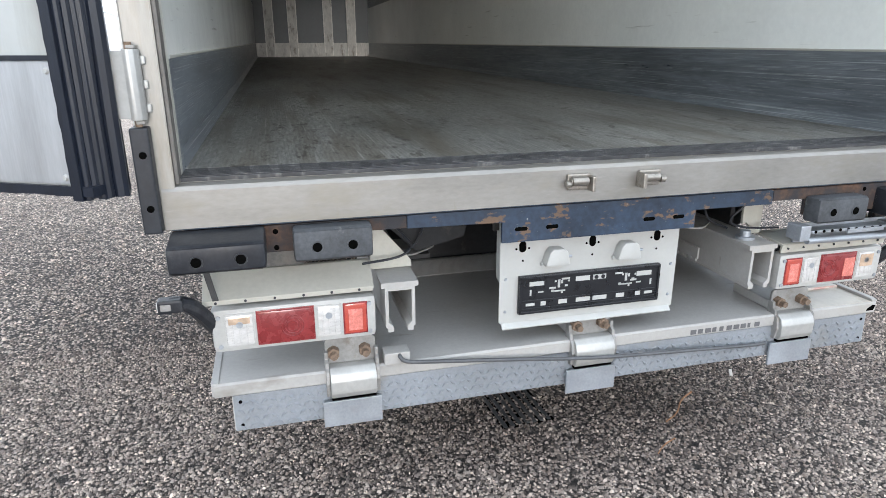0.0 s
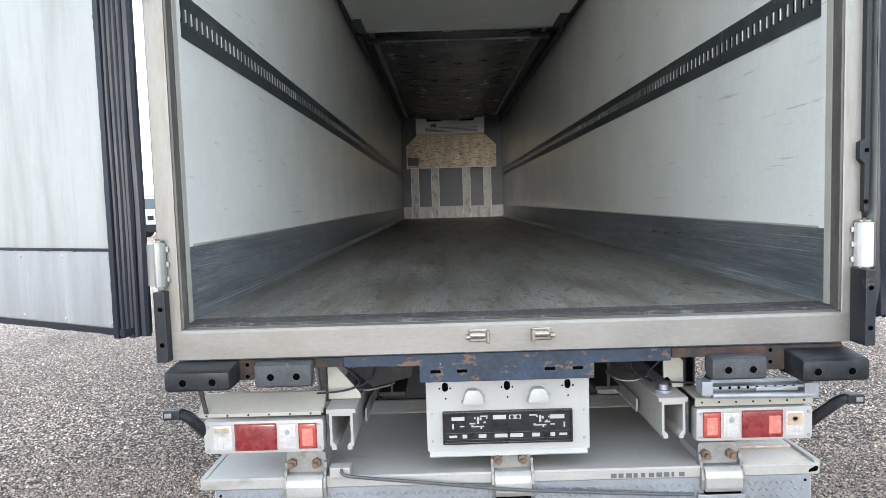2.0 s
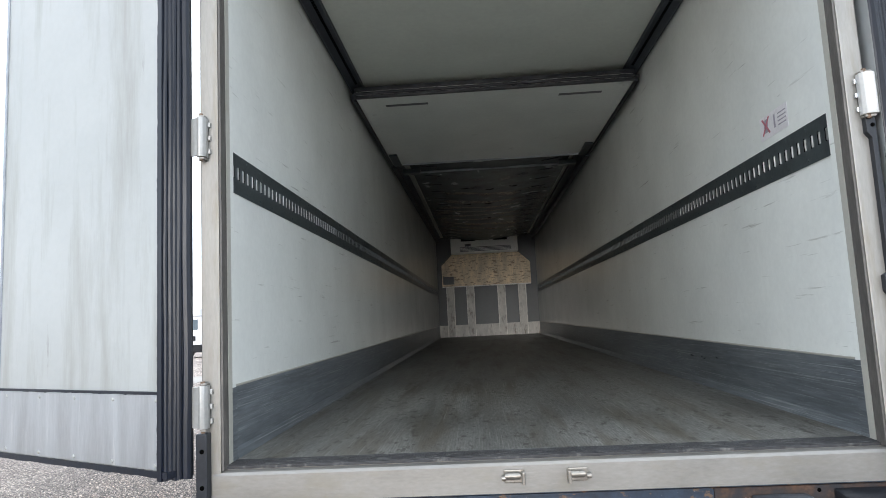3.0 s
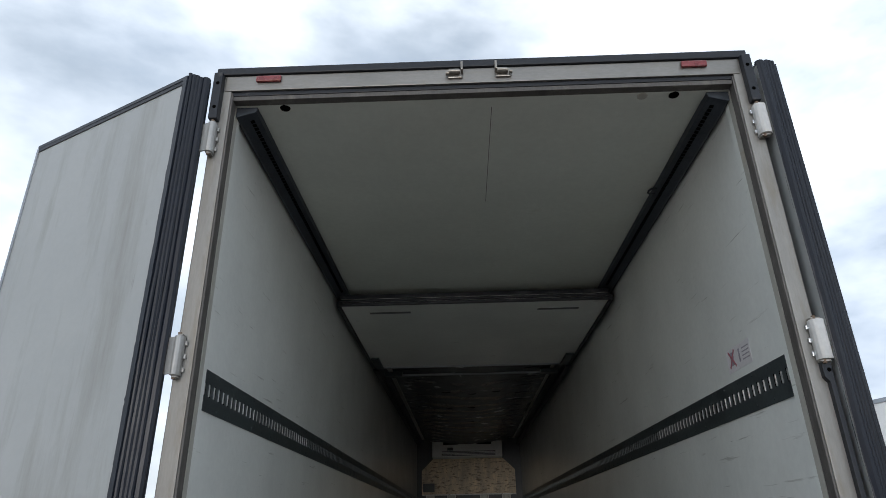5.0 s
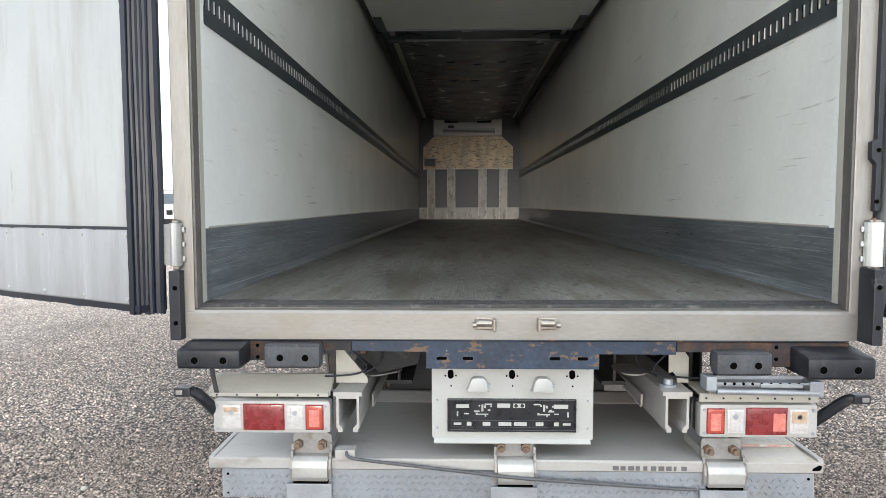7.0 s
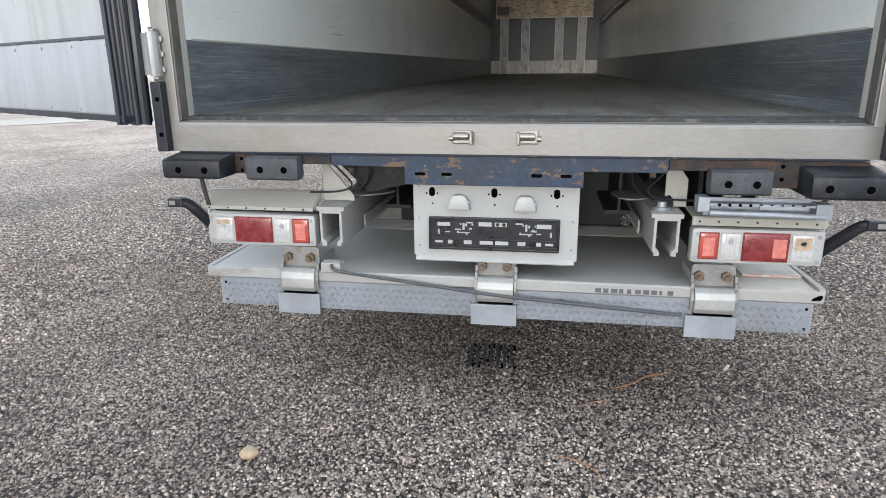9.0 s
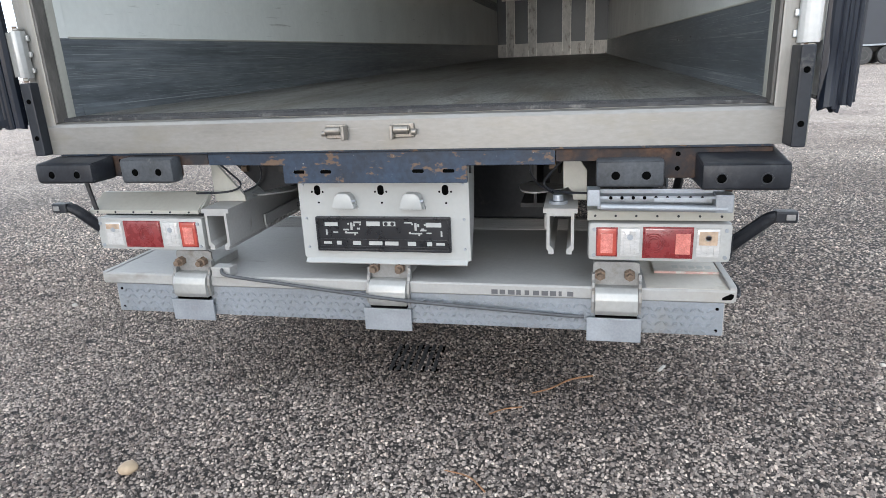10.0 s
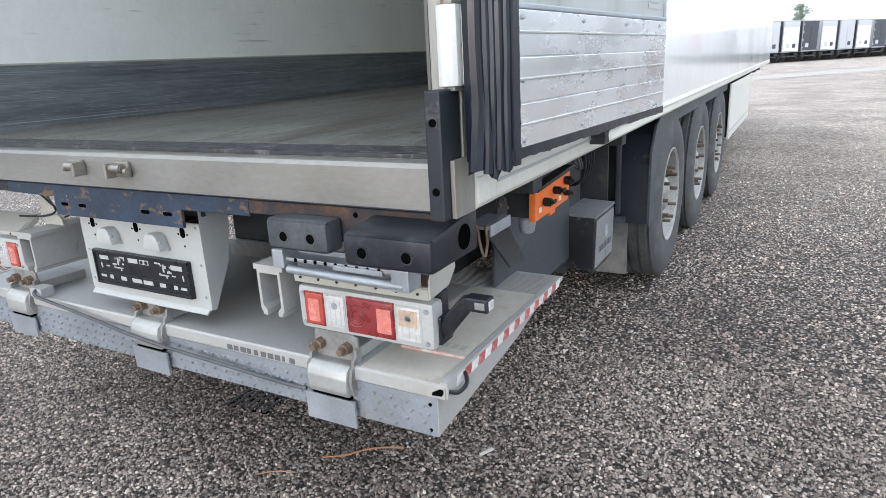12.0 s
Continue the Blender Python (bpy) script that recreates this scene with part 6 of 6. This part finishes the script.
def parked_trailer(at, side, rear, label, group="", length=13.6, stripe=None, lift=True, z0=1.12, detail=True):
    t = thing("semi_trailer", label, "trailer", at, group)
    body = part("body", box(-1.27, 1.27, 0.06, length, z0, 3.98, 0.02), side, t)
    part("roof_rail", box(-1.29, 1.29, 0.02, length, 3.94, 4.02, 0.01), WHITEP, body)
    part("bottom_rail", box(-1.29, 1.29, 0.03, length, z0 - 0.07, z0 + 0.03, 0.01), GALV, body)
    part("rear_frame", box(-1.28, 1.28, -0.02, 0.06, z0 - 0.08, 4.0, 0.015), stripe or GALV, t)
    for s in (-1, 1):
        d = part("rear_door", box(*sorted((s * 0.02, s * 1.19)), -0.05, -0.015, z0 + 0.06, 3.9, 0.01), rear, t)
        if not detail:
            part("rear_mark", box(*sorted((s * 0.25, s * 0.75)), -0.058, -0.05, z0 + 0.35, z0 + 0.75), TRAILERDARK if s > 0 else TRAILERGREY, d)
        for x in (0.32, 0.85) if detail else ():
            part("lock_bar", rod((s * x, -0.075, z0), (s * x, -0.075, 3.92), 0.02, seg=8), GALV, d)
        for k in range(4):
            part("hinge", box(*sorted((s * 1.08, s * 1.29)), -0.075, -0.048, z0 + 0.25 + 0.75 * k, z0 + 0.37 + 0.75 * k, 0.01), WHITEP, d)
        part("mark_plate", box(*sorted((s * 0.45, s * 1.05)), -0.062, -0.05, z0 + 0.10, z0 + 0.28), YELLOW if detail else rear, d)
        part("tail_lamp", box(*sorted((s * 0.70, s * 1.20)), 0.0, 0.12, 0.72, 0.86, 0.01), REDLENS if detail else CHASSIS, t)
        part("mudguard", box(*sorted((s * 0.85, s * 1.27)), 1.5, 5.6, 1.02, 1.08, 0.02), BLACK, t)
        part("skirt", box(*sorted((s * 1.22, s * 1.27)), 5.9, 8.3, 0.42, 1.03, 0.02), WHITEP if detail else BLACK, t)
        part("landing_leg", box(*sorted((s * 0.85, s * 1.0)), 10.3, 10.45, 0.0, 1.1, 0.01), CHASSIS, t)
        part("chassis_beam", box(*sorted((s * 0.45, s * 0.6)), 0.5, 12.5, 0.75, z0, 0.0), CHASSIS, t)
        for y in (2.4, 3.71, 5.02):
            w = part("wheel", far_tyre, None, t, at=pose(s * 1.07, y, 0.52, 0, 0, 0 if s > 0 else 180))
            part("rim", far_rim, None, w)
    part("rear_bumper", box(-1.2, 1.2, 0.05, 0.2, 0.50, 0.64, 0.02), WHITEP if detail else CHASSIS, t)
    if not detail:
        part("top_band", box(-1.2, 1.2, -0.062, -0.045, 3.35, 3.92, 0.01), TRAILERGREY if rear is TRAILERWHITE else rear, t)
    if lift:
        part("tail_lift", box(-1.15, 1.15, 0.1, 1.3, 0.66, 0.72, 0.01), CHASSIS, t)
    return t


parked_trailer(pose(8.95, 24.6, 0, 0, 0, 0.0), TRAILERWHITE, TRAILERWHITE, "clean white refrigerated semi-trailer parked on the gravel", stripe=TRAILERRED)
parked_trailer(pose(13.2, 42.6, 0, 0, 0, -92.0), TRAILERDARK, TRAILERWHITE, "dark curtain-sided semi-trailer parked across the yard", stripe=GALV, lift=False)
parked_trailer(pose(-12.9, 47.0, 0, 0, 0, 4.0), TRAILERWHITE, TRAILERWHITE, "white semi-trailer with blue rear corner frame", stripe=TRAILERBLUE)
tones = (TRAILERGREY, TRAILERWHITE, TRAILERDARK, TRAILERWHITE, TRAILERGREY, TRAILERWHITE, TRAILERDARK, TRAILERGREY, TRAILERWHITE, TRAILERRED, TRAILERWHITE, TRAILERGREY, TRAILERWHITE)
words = {TRAILERGREY: "grey", TRAILERWHITE: "white", TRAILERDARK: "dark", TRAILERRED: "red"}
for k, m in enumerate(tones):
    parked_trailer(pose(-1.2 + 1.69 * k, 71.6 + 2.55 * k, 0, 0, 0, 56.4), TRAILERDARK if k % 3 else TRAILERGREY, m, f"{words[m]} box semi-trailer in a far parked row", "row of parked trailers", 13.6, None, False, 1.05, False)

# white lorry seen through the gap beside the open door
lorry = thing("lorry", "white box lorry with dark windows parked far off", "lorry", pose(-21.8, 43.5, 0, 0, 0, -22))
cab = part("cab", box(-1.2, 1.2, 0.0, 2.1, 0.95, 3.0, 0.06), TRAILERWHITE, lorry, "white cab")
part("side_window", box(-1.215, -1.19, 0.5, 1.7, 1.95, 2.75, 0.01), WINDOW, cab)
part("rear_window", box(-0.95, 0.95, -0.012, 0.02, 2.05, 2.8, 0.01), WINDOW, cab)
part("mirror", box(0.25, 0.75, -0.16, -0.03, 1.25, 1.6, 0.05), BLACK, cab)
part("cab_lower", box(-1.15, 1.15, 0.05, 2.0, 0.40, 0.95, 0.04), BLACK, lorry, "black lower cab")
part("box_body", box(-1.27, 1.27, 2.3, 9.0, 1.0, 3.7, 0.03), TRAILERGREY, lorry, "grey box body")
part("roof_band", box(-1.29, 1.29, -0.1, 9.0, 3.0, 3.12, 0.03), TRAILERGREY, lorry)
for s in (-1, 1):
    for y in (1.0, 7.2):
        w = part("wheel", far_tyre, None, lorry, at=pose(s * 1.05, y, 0.52, 0, 0, 0 if s > 0 else 180))
        part("rim", far_rim, None, w)

# white hall with upright cladding panels
hall = thing("hall", "tall white clad warehouse hall at the edge of the yard", "building", pose(32.0, 31.0, 0, 0, 0, 18.4))
part("wall", box(0.0, 18.0, -26, 22, 0.0, 9.2, 0.02), HALL, hall)
part("roof_edge", box(-0.08, 18.1, -26.1, 22.1, 9.2, 9.5, 0.03), GALV, hall)
for k in range(24):
    part("cladding_joint", box(-0.03, 0.0, -25.6 + 2.0 * k, -25.45 + 2.0 * k, 0.1, 9.1, 0.005), GALV, hall)
part("plinth", box(-0.05, 0.0, -26, 22, 0.0, 0.5, 0.01), ROADM, hall)


def tree(at, height, spread, leaf, label, conifer=False, n=1500, seed=1):
    rn = random.Random(seed)
    t = thing("tree", label, "tree", pose(*at), "trees behind the yard")
    wood = tube([(0, 0, 0), (0.15, 0.05, height * 0.35), (0.05, -0.1, height * 0.65), (0.1, 0.0, height * 0.97)], (height * 0.022, 0.03), 8, smooth=1)
    ends = []
    for k in range(16 if conifer else 13):
        z = height * (0.18 + 0.78 * k / 16) if conifer else height * rn.uniform(0.32, 0.8)
        a = rn.uniform(0, math.tau)
        r = spread * (1.05 - z / height) * rn.uniform(0.8, 1.1) if conifer else spread * rn.uniform(0.55, 1.0) * (1.15 - abs(z / height - 0.6))
        e = Vector((math.cos(a) * r, math.sin(a) * r, z + (0.02 if conifer else rn.uniform(0.1, 0.3)) * height))
        tube([(0.08, 0, z), (e.x * 0.5, e.y * 0.5, (z + e.z) / 2 + 0.1), e], (height * 0.008, 0.012), 5, wood, 1)
        ends += [(e * f + Vector((0, 0, z)) * (1 - f) * 1.0 if f < 1 else e) for f in (0.45, 0.7, 0.9, 1.0)]
    part("trunk", wood, BARK, t, "brown trunk with limbs", smooth=True)
    crown = bmesh.new()
    for k in range(n):
        c = rn.choice(ends)
        s = height * 0.055
        p = c + Vector((rn.gauss(0, s), rn.gauss(0, s), rn.gauss(0, s * 0.75)))
        q = Euler((rn.uniform(0, 6), rn.uniform(0, 6), rn.uniform(0, 6))).to_matrix()
        l = height * rn.uniform(0.008, 0.017)
        crown.faces.new([crown.verts.new(p + q @ Vector(v) * l) for v in ((-1, 0, 0), (0, -0.55, 0.15), (1, 0, 0), (0, 0.55, 0.15))])
    tagged(part("crown", crown, leaf, t, "crown of small green leaves"), kind="stuff")
    return t


tree((0.8, 109, 0), 7.6, 6.6, LEAF2, "dark green spruce behind the parked row", True, 5200, 3)
tree((18.2, 110, 0), 18.0, 6.0, LEAF, "tall leafy tree behind the parked row", False, 2600, 5)
tree((27.0, 112, 0), 16.0, 5.0, LEAF, "tall leafy tree behind the parked row", False, 2200, 7)
tree((30.0, 68, 0), 16.0, 4.5, LEAF, "sparse leafy tree beside the hall", False, 1300, 9)
for k in range(9):
    tree((-4 + 5.2 * k, 112 + 3 * math.sin(k * 2.1), 0), 4.7 + 0.9 * math.sin(k * 1.7), 3.6, LEAF, "low round tree behind the parked row", False, 1000, 20 + k)

# ---- small things on the ground ----
grate = thing("drain_grate", "dark iron drain grate sunk in the gravel", "drain grate", pose(-0.055, 0.585, -0.0035, 0, 0, 4))
part("grate_frame", box(-0.12, 0.12, -0.14, 0.14, -0.02, 0.004, 0.003), DARKHOLE, grate)
for k in range(7):
    part("grate_bar", box(-0.11 + 0.033 * k, -0.093 + 0.033 * k, -0.13, 0.13, 0.0, 0.010, 0.003), CHASSIS, grate)
solid("twig", tube([(0.502, 0.300, 0.014), (0.58, 0.335, 0.02), (0.65, 0.42, 0.024), (0.747, 0.479, 0.014)], (0.0025, 0.0045), 7, smooth=2), TWIG, "dry reddish brown twig lying on gravel", "twig", smooth=True)
solid("twig", tube([(0.35, 0.12, 0.012), (0.40, 0.16, 0.016), (0.47, 0.19, 0.012)], (0.002, 0.003), 6, smooth=2), TWIG, "thin short brown twig lying on gravel", "twig", smooth=True)
solid("twig", tube([(0.25, -0.25, 0.012), (0.34, -0.27, 0.016), (0.40, -0.34, 0.012)], (0.002, 0.003), 6, smooth=2), TWIG, "thin short brown twig lying on gravel", "twig", smooth=True)
solid("paper_chip", box(-0.007, 0.007, -0.028, 0.028, 0.0, 0.005, 0.002), CHIP, "small white chip lying on gravel", "litter", at=pose(1.04, 0.587, 0.010, 6, 4, -32))


def pebble(r, seed):
    b = bmesh.new()
    bmesh.ops.create_icosphere(b, subdivisions=3, radius=r)
    for v in b.verts:
        v.co *= 1 + 0.16 * noise.noise(v.co * (1.4 / r) + Vector((seed, 0, 0)))
        v.co.z *= 0.62
    return b


solid("pebble", pebble(0.033, 2.0), PEBBLE, "smooth tan pebble lying on gravel", "pebble", "pebbles", at=pose(-0.852, -0.405, 0.017, 0, 0, 20), smooth=True)
for k, (x, y) in enumerate(((1.955, 0.73), (2.9, 1.4), (-2.3, 1.0))):
    solid("pebble", pebble(0.012 + 0.002 * (k % 3), 3.0 + k), CHIP, "pale stone lying on gravel", "pebble", "pebbles", at=pose(x, y, 0.012, 0, 0, 40 * k), smooth=True)

# ---- loose gravel ----


def gravel(name, n, x0, x1, y0, y1, r0, r1, seed, label):
    """Many small angular stones in one mesh."""
    rs = np.random.RandomState(seed)
    px, py = rs.uniform(x0, x1, n), rs.uniform(y0, y1, n)
    if y0 > 1:
        py = y0 + (y1 - y0) * rs.uniform(0, 1, n) ** 1.7
    stray = rs.uniform(0, 1, n) < 0.22          # some lie scattered past the edge of the patch
    px, py = px + stray * rs.normal(0, 0.5, n), py + stray * rs.normal(0, 0.5, n)
    r = r0 + (r1 - r0) * rs.beta(1.3, 3.0, n)
    turn, squash, high = rs.uniform(0, math.tau, n), rs.uniform(0.55, 1.0, n), rs.uniform(0.45, 0.85, n)
    k = np.arange(4)
    ang = k[None, :] * math.tau / 4 + rs.uniform(-0.5, 0.5, (n, 4))
    rad = rs.uniform(0.7, 1.25, (n, 4))
    tilt_x, tilt_y = rs.normal(0, 0.34, n)[:, None], rs.normal(0, 0.34, n)[:, None]

    def ring(scale, z, jit):
        a = rad * scale * r[:, None]
        lx, ly = a * np.cos(ang), a * np.sin(ang) * squash[:, None]
        c, s = np.cos(turn)[:, None], np.sin(turn)[:, None]
        return np.stack([px[:, None] + lx * c - ly * s, py[:, None] + lx * s + ly * c, (z * high * r)[:, None] + jit * r[:, None] * rs.uniform(-1, 1, (n, 4)) + (lx * tilt_x + ly * tilt_y) * (1.0 if jit else 0.3)], -1)

    base, top = ring(1.0, -0.1, 0.0), ring(0.58, 0.95, 0.24)
    verts = np.concatenate([base, top], 1).reshape(-1, 3)
    o = (np.arange(n) * 8)[:, None, None]
    j = (k + 1) % 4
    quads = (np.stack([k, j, j + 4, k + 4], -1)[None] + o).reshape(-1, 4)
    cap = (k + 4)[None] + o[:, 0]
    nq = len(quads)
    loops = np.concatenate([quads.ravel(), cap.ravel()]).astype(np.int32)
    starts = np.concatenate([np.arange(nq) * 4, nq * 4 + np.arange(n) * 4]).astype(np.int32)
    me = bpy.data.meshes.new(name)
    me.vertices.add(len(verts))
    me.vertices.foreach_set("co", verts.ravel())
    me.loops.add(len(loops))
    me.loops.foreach_set("vertex_index", loops)
    me.polygons.add(nq + n)
    me.polygons.foreach_set("loop_start", starts)
    me.update(calc_edges=True)
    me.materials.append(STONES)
    return tagged(new(name, me), label, "gravel", kind="stuff")


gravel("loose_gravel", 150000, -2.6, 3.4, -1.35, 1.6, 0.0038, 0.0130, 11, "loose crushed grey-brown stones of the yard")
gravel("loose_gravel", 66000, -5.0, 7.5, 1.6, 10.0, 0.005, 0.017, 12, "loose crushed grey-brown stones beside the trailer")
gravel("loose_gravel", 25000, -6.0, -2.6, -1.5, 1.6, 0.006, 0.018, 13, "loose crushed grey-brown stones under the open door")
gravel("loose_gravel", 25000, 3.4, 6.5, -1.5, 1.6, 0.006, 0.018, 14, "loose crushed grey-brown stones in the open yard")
